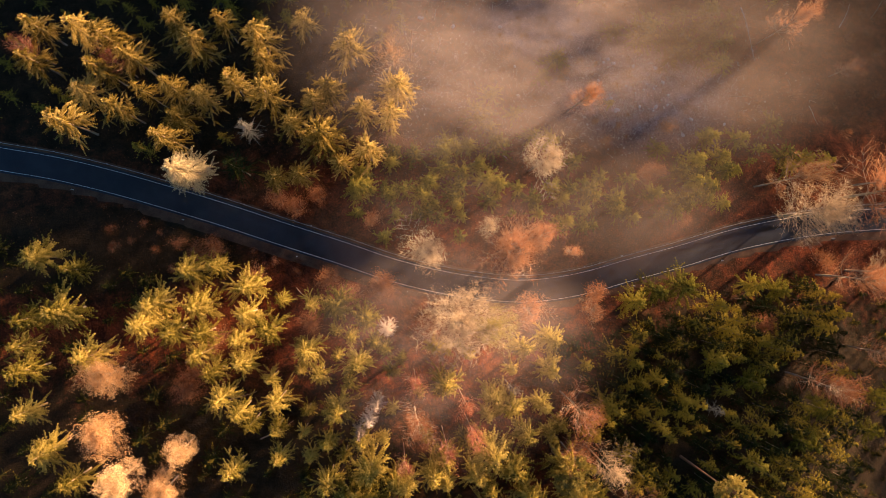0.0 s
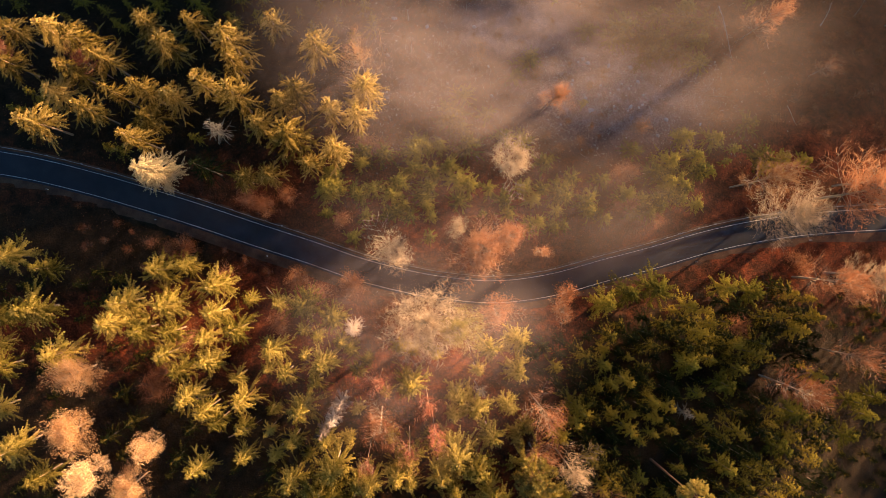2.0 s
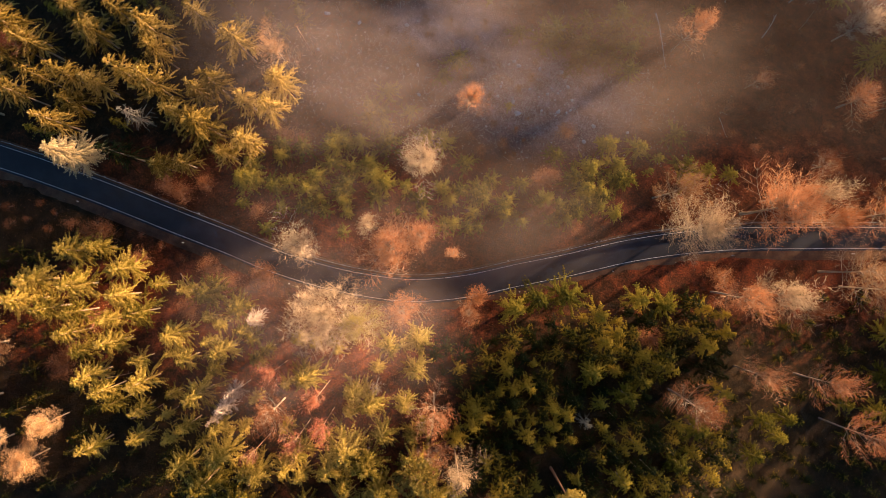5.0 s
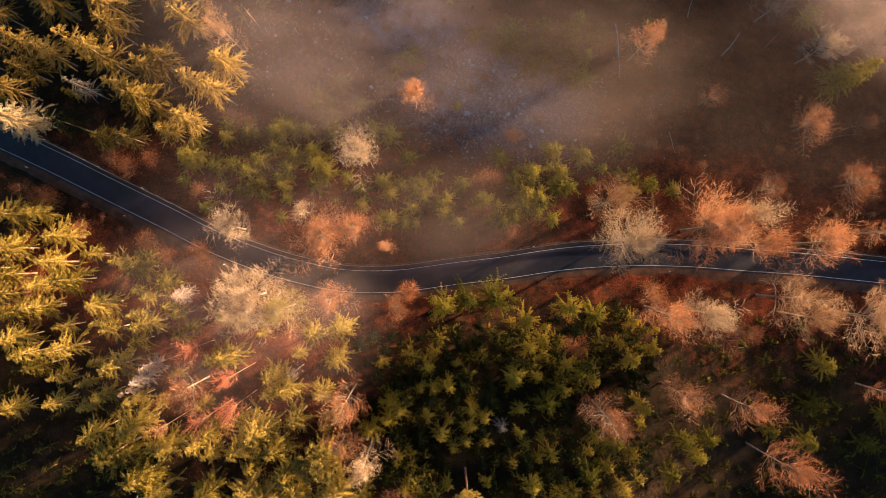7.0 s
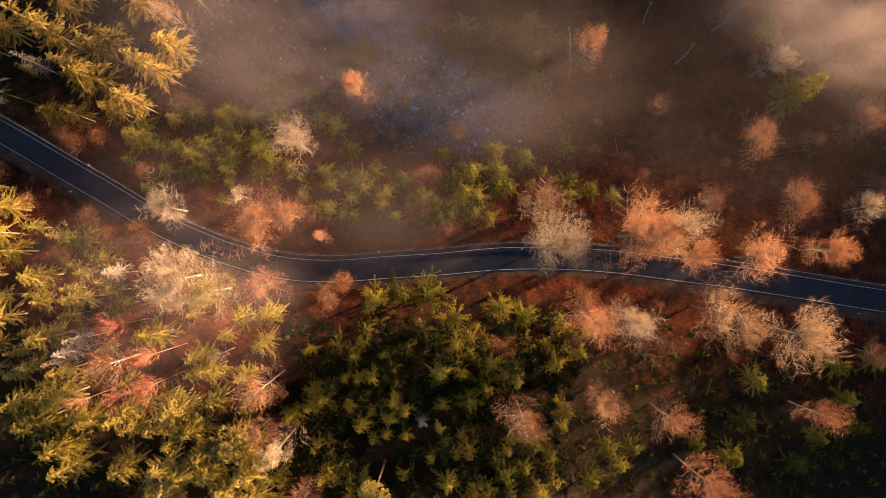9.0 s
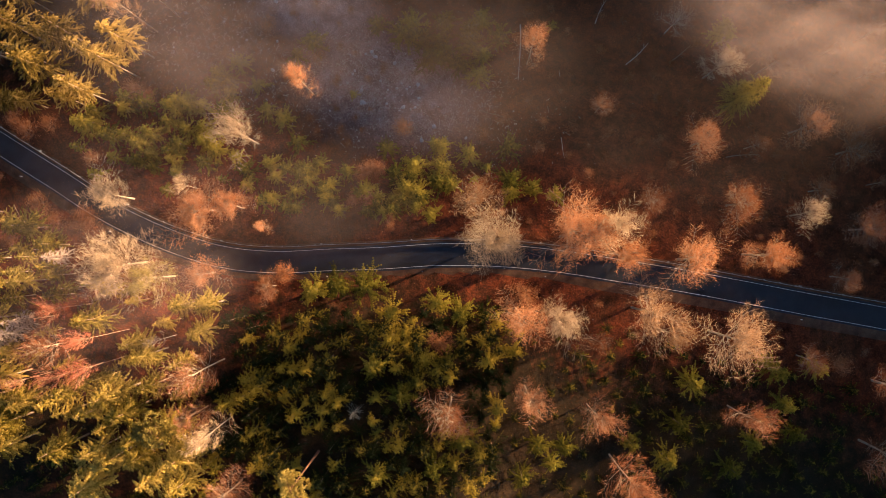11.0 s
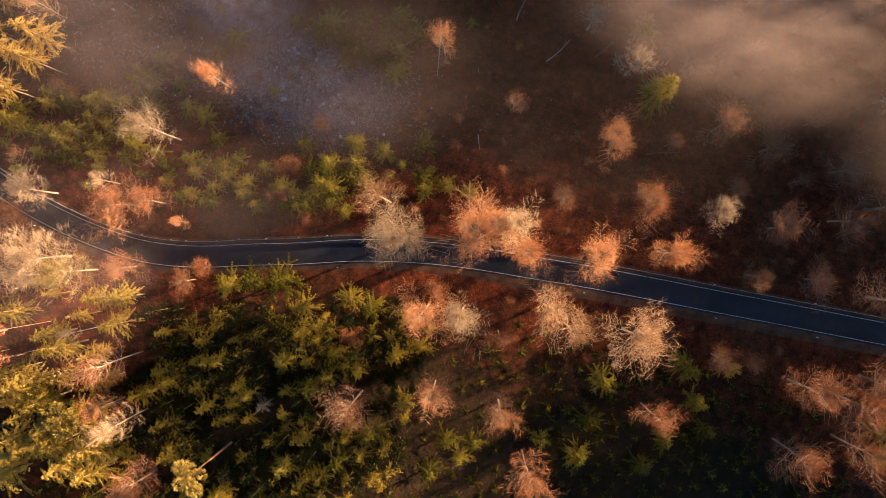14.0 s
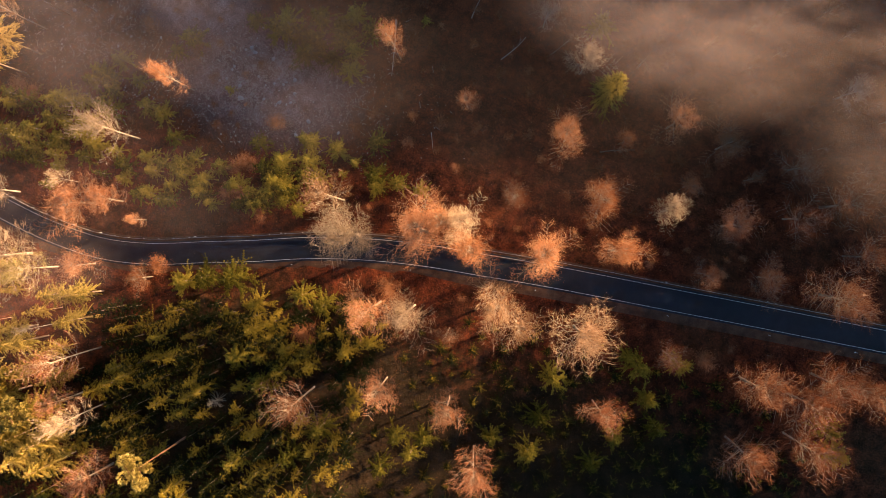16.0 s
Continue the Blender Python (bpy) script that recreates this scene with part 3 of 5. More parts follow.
def pine_meshes(name, height, reach, mat, bark, seed):
    """A pine: a bare stem, a few limbs near the top and rounded cushions of needle tufts on them."""
    r = random.Random(seed)
    tree = new(name)
    up = Vector((0, 0, 1))
    V, F = [], []
    for i in range(6):
        a, b = i / 6, (i + 1) / 6
        tube(V, F, (0, 0, height * 0.95 * a - (0.8 if i == 0 else 0)), (0, 0, height * 0.95 * b), 0.24 * (1 - a) + 0.03, 0.24 * (1 - b) + 0.03, 6)
    cushions = [(Vector((0, 0, height * 0.96)), 1.0)]
    for k in range(15):
        q, s = k * 2.4 + r.uniform(-0.4, 0.4), r.uniform(0.72, 0.92)
        far = reach * r.uniform(0.35, 0.85)
        root = Vector((0, 0, height * s))
        end = root + Vector((math.cos(q) * far, math.sin(q) * far, far * r.uniform(0.1, 0.45)))
        tube(V, F, root, end, 0.07, 0.03, 4)
        cushions.append((end, r.uniform(0.6, 1.05)))
    smooth(mesh_object("trunk", V, F, [bark], tree))
    V, F = [], []
    for c, size in cushions:
        for k in range(150):
            d = Vector((r.gauss(0, 1), r.gauss(0, 1), r.gauss(0.35, 0.7))).normalized()
            p = c + Vector((d.x, d.y, d.z * 0.6)) * (size * r.uniform(0.55, 1.0))
            blade(V, F, p, (d + up * 0.3).normalized(), d.orthogonal().normalized(), 0.42, 0.14)
    mesh_object("crown", V, F, [mat], tree)
    return tree


MODELS, STANDING = {}, []


def model(kind, makers):
    MODELS[kind] = [makers, 0, 0]


def plant(kind, x, y, height, spread, label, category="tree", group="", sink=0.0, turn=None, lean=0.0):
    """Puts up the next tree of its kind, at its height and crown radius."""
    makers, used, _ = MODELS[kind]
    i = used % len(makers)
    MODELS[kind][1] += 1
    made, h0, r0, placed = makers[i]
    STANDING.append((x, y, spread))
    turn = rng.uniform(0, 360) if turn is None else turn
    m = pose(x, y, floor_z(x, y) - sink, lean * rng.uniform(-1, 1), lean * rng.uniform(-1, 1), turn) @ Matrix.Diagonal((spread / r0, spread / r0, height / h0, 1))
    if not placed:
        makers[i][3] = True
        made.matrix_basis = m
        ob = made
    else:
        ob = copy_thing(made, Matrix.Identity(4))
        ob.matrix_basis = m
    return tagged(ob, label, category, group)


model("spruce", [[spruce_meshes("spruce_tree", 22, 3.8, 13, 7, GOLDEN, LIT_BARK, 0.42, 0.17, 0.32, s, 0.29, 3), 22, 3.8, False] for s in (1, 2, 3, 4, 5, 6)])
model("tall_spruce", [[spruce_meshes("tall_spruce", 27, 4.2, 24, 8, LONE, BARK, 0.16, 0.24, 0.3, 6, 0.32, 3), 27, 4.2, False]])
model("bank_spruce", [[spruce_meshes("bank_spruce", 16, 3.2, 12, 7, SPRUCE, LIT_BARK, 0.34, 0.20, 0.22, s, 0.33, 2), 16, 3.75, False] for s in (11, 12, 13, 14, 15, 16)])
model("young", [[spruce_meshes("young_spruce", 9, 2.0, 9, 6, YOUNG, BARK, 0.08, 0.18, 0.14, s, 0.24, 2), 9, 2.0, False] for s in (21, 22, 23, 24)])
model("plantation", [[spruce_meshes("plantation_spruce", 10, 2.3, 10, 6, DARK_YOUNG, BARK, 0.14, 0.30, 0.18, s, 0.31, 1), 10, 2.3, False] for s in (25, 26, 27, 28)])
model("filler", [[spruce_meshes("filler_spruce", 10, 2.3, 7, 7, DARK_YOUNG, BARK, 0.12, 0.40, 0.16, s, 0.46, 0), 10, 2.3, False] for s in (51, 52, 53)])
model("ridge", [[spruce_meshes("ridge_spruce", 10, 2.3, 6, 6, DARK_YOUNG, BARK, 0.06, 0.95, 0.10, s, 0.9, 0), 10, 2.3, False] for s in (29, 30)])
model("pale_spruce", [[spruce_meshes("pale_spruce", 20, 3.6, 15, 8, FROSTED, BARK, 0.25, 0.20, 0.25, s, 0.32, 4), 20, 3.6, False] for s in (31,)])
model("bleached_spruce", [[spruce_meshes("bleached_spruce", 20, 3.6, 11, 7, BLEACHED, BARK, 0.45, 0.20, 0.25, s, 0.30, 3), 20, 3.6, False] for s in (43, 44)])
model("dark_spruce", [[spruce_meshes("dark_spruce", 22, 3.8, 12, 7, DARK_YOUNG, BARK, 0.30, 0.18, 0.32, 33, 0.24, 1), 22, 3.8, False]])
model("grey_spruce", [[spruce_meshes("grey_spruce", 20, 3.6, 11, 7, GREY_NEEDLES, BARK, 0.35, 0.20, 0.30, s, 0.24, 1), 20, 3.6, False] for s in (34, 35)])
model("tan", [[broad_meshes("tan_oak_tree", 15, 5, TAN, PALE_BARK, 700, 0.06, s), 15, 4.5, False] for s in (36, 37, 38)])
model("great_oak", [[broad_meshes("great_oak_tree", 15, 5, BEIGE, PALE_BARK, 700, 0.06, s, 58, 0.30, 11, 0.62, 0.45), 15, 4.9, False] for s in (39, 40)])
model("olive", [[broad_meshes("olive_leaved_tree", 15, 5, OLIVE, PALE_BARK, 3500, 0.07, 18), 15, 4.5, False]])
model("shrub", [[broad_meshes("russet_shrub", 3, 2, BROWN, BARK, 900, 0.06, s, 14, 0.04, 4), 3, 2, False] for s in (19, 20)])
model("pine", [[pine_meshes("pine_tree", 20, 3.6, PINE, RED_BARK, s), 20, 3.6, False] for s in (41, 42)])
for kind, name, mat, bark, leaves, size, seeds in (("orange", "beech_tree", ORANGE, PALE_BARK, 1300, 0.06, (1, 2, 3)), ("beige", "oak_tree", BEIGE, PALE_BARK, 500, 0.07, (4, 5, 6)),
                                                   ("brown", "bare_broadleaf_tree", BROWN, PALE_BARK, 900, 0.06, (7, 8, 9)), ("red", "red_maple_tree", RED, ROSY_BARK, 1300, 0.065, (10, 11))):
    model(kind, [[broad_meshes(name, 15, 5, mat, bark, leaves, size, s, *((30, 0.64) if kind == "red" else ())), 15, 4.5, False] for s in seeds])
model("peach", [[broad_meshes("larch_tree", 15, 5, PEACH, PALE_BARK, 5000, 0.105, s), 15, 4.5, False] for s in (12, 13)])
model("bare", [[broad_meshes("dead_tree", 14, 4, BEIGE, DEAD_WOOD, 200, 0.1, s, 24, 0.4, 4), 14, 4, False] for s in (14, 15)])
model("bush", [[broad_meshes("beech_bush", 3, 2, ORANGE, ROSY_BARK, 900, 0.055, s, 20, 0.05, 4), 3, 2, False] for s in (16, 17)])

NOTE_A = ('tall spruce with golden-green needles in low sun', "tree", 'spruces on the slope below the road')
plant("spruce", -68.9, 50.0, 23.0, 6.2, *NOTE_A)
plant("spruce", -62.2, 48.0, 24.0, 6.1, *NOTE_A)
plant("spruce", -58.3, 44.5, 22.0, 5.3, *NOTE_A)
plant("spruce", -64.7, 41.5, 21.0, 5.0, *NOTE_A)
plant("spruce", -30.0, 48.6, 24.0, 6.1, *NOTE_A)
plant("spruce", -29.3, 43.8, 21.0, 4.4, *NOTE_A)
plant("spruce", -35.6, 38.2, 23.0, 4.6, *NOTE_A)
plant("spruce", -28.3, 35.6, 24.0, 6.3, *NOTE_A)
plant("spruce", -10.2, 46.7, 25.0, 6.0, *NOTE_A)
plant("spruce", -14.7, 36.6, 22.0, 5.8, *NOTE_A)
plant("spruce", 0.7, 37.4, 24.0, 5.7, *NOTE_A)
plant("spruce", -15.7, 26.7, 25.0, 6.7, *NOTE_A)
plant("spruce", -5.7, 23.5, 22.0, 5.1, *NOTE_A)
plant("spruce", -22.7, 29.4, 22.0, 4.6, *NOTE_A)
plant("spruce", -1.0, 31.4, 24.0, 4.8, *NOTE_A)
plant("spruce", -18.3, 34.7, 21.0, 4.6, *NOTE_A)
plant("spruce", -48.8, 37.1, 22.0, 4.4, *NOTE_A)
plant("spruce", -55.0, 36.3, 21.0, 3.2, *NOTE_A)
plant("spruce", -60.0, 32.3, 21.0, 4.7, *NOTE_A)
plant("spruce", -70.6, 29.3, 22.0, 6.3, *NOTE_A)
plant("spruce", -49.7, 26.1, 22.0, 4.6, *NOTE_A)
plant("dark_spruce", -34.6, 19.6, 22.0, 5.2, "dark blue-green spruce with star-like arms beside the road", "tree")
plant("grey_spruce", -32.7, 28.5, 19.0, 3.6, "small grey-needled spruce among golden ones", "tree")
plant("spruce", -26.8, 17.6, 14.0, 4.5, *NOTE_A)
plant("spruce", -21.5, 18.6, 13.0, 3.9, *NOTE_A)
plant("spruce", -45.0, 48.4, 19.0, 6.0, *NOTE_A)
plant("spruce", -80.0, 43.9, 18.0, 5.4, *NOTE_A)
plant("spruce", -49.7, 53.1, 20.0, 5.4, *NOTE_A)
plant("spruce", -20.8, 53.7, 20.0, 4.5, *NOTE_A)
plant("spruce", -43.1, 36.1, 17.0, 5.1, *NOTE_A)
plant("spruce", -48.5, 31.2, 16.0, 5.1, *NOTE_A)
plant("spruce", -68.5, 36.9, 17.0, 5.4, *NOTE_A)
plant("spruce", -79.7, 51.6, 18.0, 5.5, *NOTE_A)
plant("spruce", -38.9, 53.3, 20.0, 4.5, *NOTE_A)
plant("spruce", -7.0, 33.0, 21.0, 4.3, *NOTE_A)
plant("spruce", -12.1, 21.4, 16.0, 4.1, *NOTE_A)
NOTE_B = ('pale frosted spruce with cream-tipped needles beside the road', "tree", '')
plant("pale_spruce", -46.0, 18.9, 21.0, 5.6, *NOTE_B)
NOTE_C = ('slender spruce with golden needles on the bank above the road', "tree", 'spruces on the bank above the road')
plant("bank_spruce", -45.1, -2.9, 15.0, 6.1, *NOTE_C)
plant("bank_spruce", -39.4, -1.8, 14.0, 4.8, *NOTE_C)
plant("bank_spruce", -13.0, -10.8, 15.0, 7.0, *NOTE_C)
plant("bank_spruce", -6.2, -13.7, 12.0, 5.1, *NOTE_C)
plant("bank_spruce", -32.0, -6.3, 15.0, 6.1, *NOTE_C)
plant("bank_spruce", -32.1, -12.3, 16.0, 5.3, *NOTE_C)
plant("bank_spruce", -27.1, -15.7, 17.0, 5.9, *NOTE_C)
plant("bank_spruce", -42.6, -10.5, 16.0, 6.7, *NOTE_C)
plant("bank_spruce", -51.8, -9.9, 16.0, 6.7, *NOTE_C)
plant("bank_spruce", -53.7, -14.5, 16.0, 6.0, *NOTE_C)
plant("bank_spruce", -47.9, -15.9, 16.0, 6.0, *NOTE_C)
plant("bank_spruce", -41.4, -16.4, 15.0, 4.7, *NOTE_C)
plant("bank_spruce", -71.1, -11.4, 17.0, 8.0, *NOTE_C)
plant("bank_spruce", -78.4, 0.1, 12.0, 7.0, *NOTE_C)
plant("bank_spruce", -69.7, -2.7, 14.0, 5.2, *NOTE_C)
plant("bank_spruce", -64.8, -21.1, 16.0, 5.9, *NOTE_C)
plant("bank_spruce", -77.4, -23.8, 15.0, 5.6, *NOTE_C)
plant("bank_spruce", -71.5, -40.1, 15.0, 6.2, *NOTE_C)
plant("bank_spruce", -41.9, -21.0, 16.0, 4.9, *NOTE_C)
plant("bank_spruce", -33.8, -17.8, 15.0, 4.7, *NOTE_C)
plant("bank_spruce", -32.4, -22.5, 16.0, 5.6, *NOTE_C)
plant("bank_spruce", -38.9, -24.9, 14.0, 4.3, *NOTE_C)
plant("bank_spruce", -36.3, -29.7, 16.0, 5.2, *NOTE_C)
plant("bank_spruce", -32.6, -32.7, 16.0, 4.9, *NOTE_C)
plant("bank_spruce", -24.8, -30.6, 16.0, 5.2, *NOTE_C)
plant("bank_spruce", -30.4, -35.4, 14.0, 4.3, *NOTE_C)
plant("bank_spruce", -25.2, -36.7, 13.0, 3.6, *NOTE_C)
plant("bank_spruce", -19.1, -19.9, 16.0, 5.3, *NOTE_C)
plant("bank_spruce", -7.8, -22.8, 16.0, 5.2, *NOTE_C)
plant("bank_spruce", -16.2, -25.3, 13.0, 4.3, *NOTE_C)
plant("bank_spruce", -12.2, -32.5, 17.0, 6.1, *NOTE_C)
plant("bank_spruce", -14.1, -39.3, 14.0, 3.9, *NOTE_C)
plant("bank_spruce", -7.2, -39.1, 15.0, 4.5, *NOTE_C)
plant("bank_spruce", -4.9, -44.1, 18.0, 6.2, *NOTE_C)
plant("bank_spruce", 8.1, -45.9, 16.0, 4.8, *NOTE_C)
plant("bank_spruce", 20.8, -41.9, 19.0, 7.5, *NOTE_C)
plant("bank_spruce", 25.0, -32.4, 17.0, 6.1, *NOTE_C)
plant("bank_spruce", 21.4, -30.5, 16.0, 4.9, *NOTE_C)
plant("bank_spruce", 32.5, -32.7, 15.0, 4.3, *NOTE_C)
plant("bank_spruce", 10.6, -27.6, 17.0, 5.5, *NOTE_C)
plant("bank_spruce", 28.4, -20.4, 15.0, 5.0, *NOTE_C)
plant("bank_spruce", 35.1, -18.6, 16.0, 5.3, *NOTE_C)
plant("bank_spruce", 34.7, -25.2, 15.0, 5.0, *NOTE_C)
plant("bank_spruce", 36.4, -45.0, 20.0, 7.4, *NOTE_C)
plant("bank_spruce", -33.7, -44.6, 15.0, 4.8, *NOTE_C)
plant("bank_spruce", -24.5, -42.4, 13.0, 3.6, *NOTE_C)
plant("bank_spruce", -13.7, -46.7, 16.0, 4.7, *NOTE_C)
plant("bank_spruce", 28.4, -38.4, 16.0, 5.2, *NOTE_C)
plant("bank_spruce", 17.3, -46.5, 17.0, 5.4, *NOTE_C)
plant("bank_spruce", 0.1, -47.2, 16.0, 4.7, *NOTE_C)
plant("bank_spruce", -78.5, -13.2, 15.0, 6.0, *NOTE_C)
plant("bank_spruce", -79.6, -19.0, 13.0, 4.1, *NOTE_C)
plant("bank_spruce", -66.8, -46.4, 14.0, 4.9, *NOTE_C)
plant("bank_spruce", -77.1, -32.4, 13.0, 5.0, *NOTE_C)
plant("bank_spruce", -8.1, -49.8, 18.0, 8.2, *NOTE_C)
plant("bank_spruce", -1.6, -53.6, 18.0, 7.9, *NOTE_C)
plant("bank_spruce", 1.0, -57.8, 18.0, 6.6, *NOTE_C)
plant("bank_spruce", 2.5, -48.0, 16.0, 4.8, *NOTE_C)
plant("bank_spruce", 11.1, -48.5, 14.0, 3.6, *NOTE_C)
plant("bank_spruce", 12.7, -55.5, 17.0, 6.4, *NOTE_C)
plant("bank_spruce", 20.3, -54.5, 16.0, 5.5, *NOTE_C)
plant("bank_spruce", 24.8, -45.0, 17.0, 7.1, *NOTE_C)
plant("bank_spruce", 38.2, -52.1, 18.0, 6.0, *NOTE_C)
plant("bank_spruce", 31.0, -53.1, 17.0, 5.4, *NOTE_C)
plant("bank_spruce", 28.1, -50.1, 17.0, 5.5, *NOTE_C)
plant("bank_spruce", 22.1, -60.8, 18.0, 8.8, *NOTE_C)
plant("bank_spruce", 24.5, -55.3, 17.0, 6.1, *NOTE_C)
plant("bank_spruce", 34.4, -57.0, 17.0, 6.1, *NOTE_C)
plant("bank_spruce", 29.9, -54.8, 15.0, 4.2, *NOTE_C)
plant("bank_spruce", 40.9, -57.2, 17.0, 5.4, *NOTE_C)
plant("bank_spruce", 10.8, -43.1, 16.0, 5.6, *NOTE_C)
plant("bank_spruce", 39.9, -50.9, 18.0, 7.3, *NOTE_C)
NOTE_D = ('tall pine with a pale yellow-green crown', "tree", '')
plant("pine", 36.0, -44.0, 22.0, 4.6, *NOTE_D)
NOTE_E = ('young spruce with green and yellow needles', "tree", 'young spruces below the road')
plant("young", -8.8, 16.3, 9.0, 4.6, *NOTE_E)
plant("young", -8.7, 10.4, 6.0, 2.6, *NOTE_E)
plant("young", -0.9, 23.0, 7.0, 3.3, *NOTE_E)
plant("young", 2.1, 16.1, 7.0, 3.2, *NOTE_E)
plant("young", 8.0, 17.7, 8.0, 4.1, *NOTE_E)
plant("young", 11.3, 25.9, 9.0, 4.7, *NOTE_E)
plant("young", 9.4, 12.9, 6.0, 2.9, *NOTE_E)
plant("young", 13.7, 14.5, 7.0, 3.5, *NOTE_E)
plant("young", 24.7, 27.3, 9.0, 5.0, *NOTE_E)
plant("young", 20.2, 33.4, 9.0, 5.0, *NOTE_E)
plant("young", 24.6, 17.6, 8.0, 4.4, *NOTE_E)
plant("young", 22.5, 13.7, 6.0, 3.3, *NOTE_E)
plant("young", 5.4, 10.2, 6.0, 2.6, *NOTE_E)
plant("young", 41.6, 8.4, 6.0, 3.2, *NOTE_E)
plant("young", 47.8, 7.9, 6.0, 2.9, *NOTE_E)
plant("young", 48.7, 14.8, 6.0, 3.0, *NOTE_E)
plant("young", 57.9, 9.4, 6.0, 2.6, *NOTE_E)
plant("young", 69.6, 20.9, 8.0, 4.4, *NOTE_E)
plant("young", 74.2, 23.6, 9.0, 4.9, *NOTE_E)
plant("young", 75.8, 17.9, 8.0, 4.4, *NOTE_E)
plant("young", 70.7, 12.5, 7.0, 3.8, *NOTE_E)
plant("young", 80.2, 20.9, 8.0, 4.4, *NOTE_E)
plant("young", 34.5, 10.7, 6.0, 3.0, *NOTE_E)
plant("young", 54.5, 14.9, 6.0, 3.0, *NOTE_E)
plant("young", -7.7, 20.2, 7.0, 3.5, *NOTE_E)
plant("young", -2.5, 16.4, 6.0, 2.7, *NOTE_E)
plant("young", 0.1, 9.9, 5.0, 2.7, *NOTE_E)
plant("young", 16.1, 20.6, 7.0, 3.3, *NOTE_E)
plant("young", 20.2, 22.1, 7.0, 3.6, *NOTE_E)
plant("young", 29.7, 16.8, 6.0, 3.0, *NOTE_E)
plant("young", 40.5, 14.1, 6.0, 3.0, *NOTE_E)
plant("young", 46.1, 11.5, 5.0, 2.7, *NOTE_E)
plant("young", 63.5, 15.5, 7.0, 3.5, *NOTE_E)
plant("young", 64.9, 10.7, 6.0, 2.9, *NOTE_E)
plant("young", 16.1, 10.0, 5.0, 2.7, *NOTE_E)
plant("young", 10.7, 9.9, 5.0, 2.7, *NOTE_E)
plant("young", 97.2, 24.9, 8.0, 4.8, *NOTE_E)
plant("young", 102.8, 24.5, 7.0, 3.6, *NOTE_E)
plant("young", 108.6, 23.9, 6.0, 3.3, *NOTE_E)
plant("young", 86.5, -7.1, 8.0, 4.1, *NOTE_E)
plant("young", 92.5, -8.3, 8.0, 4.4, *NOTE_E)
plant("young", 79.1, 30.2, 7.0, 3.6, *NOTE_E)
plant("young", 73.7, 21.2, 7.0, 3.6, *NOTE_E)
plant("young", 72.5, 15.2, 7.0, 3.6, *NOTE_E)
plant("young", 67.1, 12.4, 6.0, 3.3, *NOTE_E)
plant("young", 54.1, 11.1, 6.0, 3.3, *NOTE_E)
plant("young", 45.4, 7.7, 6.0, 3.6, *NOTE_E)
plant("young", 46.5, 16.0, 6.0, 3.6, *NOTE_E)
plant("young", 85.8, 29.5, 7.0, 3.9, *NOTE_E)
plant("young", 40.9, 49.8, 7.0, 4.7, *NOTE_E)
plant("young", 73.9, 52.4, 8.0, 4.6, *NOTE_E)
plant("young", 64.7, 58.8, 8.0, 5.0, *NOTE_E)
plant("young", 79.2, 60.2, 8.0, 4.7, *NOTE_E)
plant("young", 72.8, 61.9, 8.0, 4.7, *NOTE_E)
plant("young", 83.5, 55.1, 8.0, 4.3, *NOTE_E)
plant("young", 65.7, 26.8, 6.0, 3.4, *NOTE_E)
NOTE_F = ('young spruce with green and yellow needles', "tree", 'young spruces above the road')
plant("young", 169.1, -5.6, 8.0, 4.5, *NOTE_F)
plant("young", 173.4, -12.9, 7.0, 4.2, *NOTE_F)
plant("young", 176.9, -18.9, 8.0, 4.1, *NOTE_F)
plant("young", 150.0, -12.7, 8.0, 4.4, *NOTE_F)
plant("young", 179.1, -2.9, 7.0, 3.9, *NOTE_F)
plant("young", 116.4, -34.0, 8.0, 3.9, *NOTE_F)
plant("young", 120.8, -37.8, 8.0, 3.6, *NOTE_F)
plant("young", 114.5, -42.1, 8.0, 3.6, *NOTE_F)
plant("young", 123.0, -33.5, 7.0, 3.7, *NOTE_F)
plant("young", 83.3, -29.1, 10.0, 5.0, *NOTE_F)
plant("young", 75.0, -24.8, 10.0, 4.8, *NOTE_F)
plant("young", 99.1, -35.5, 9.0, 4.7, *NOTE_F)
plant("young", 94.1, -42.7, 10.0, 4.4, *NOTE_F)
plant("young", 81.9, -47.1, 10.0, 4.1, *NOTE_F)
plant("young", 62.2, -8.1, 9.0, 5.2, *NOTE_F)
plant("young", 69.1, -7.1, 9.0, 5.8, *NOTE_F)
plant("young", 57.1, -10.6, 9.0, 4.9, *NOTE_F)
plant("young", 143.4, 76.7, 9.0, 5.6, *NOTE_F)
plant("young", 166.5, -4.0, 6.0, 3.3, *NOTE_F)
plant("young", 148.9, -22.8, 8.0, 4.3, *NOTE_F)
plant("young", 148.2, -31.7, 8.0, 4.3, *NOTE_F)
plant("young", 163.6, -30.8, 8.0, 4.3, *NOTE_F)
plant("young", 167.4, -23.8, 8.0, 4.3, *NOTE_F)
plant("young", 216.8, -9.9, 8.0, 4.5, *NOTE_F)
plant("young", 220.2, -15.4, 8.0, 4.5, *NOTE_F)
plant("young", 138.8, -30.0, 8.0, 4.0, *NOTE_F)
plant("young", -7.2, 17.3, 9.0, 5.3, *NOTE_E)
plant("young", 12.8, 27.3, 8.0, 4.2, *NOTE_E)
plant("young", -0.4, 25.3, 8.0, 3.9, *NOTE_E)
plant("young", 20.0, 36.4, 7.0, 4.0, *NOTE_E)
plant("young", 23.4, 32.7, 6.0, 3.7, *NOTE_E)
plant("young", 21.9, 18.9, 8.0, 4.2, *NOTE_E)
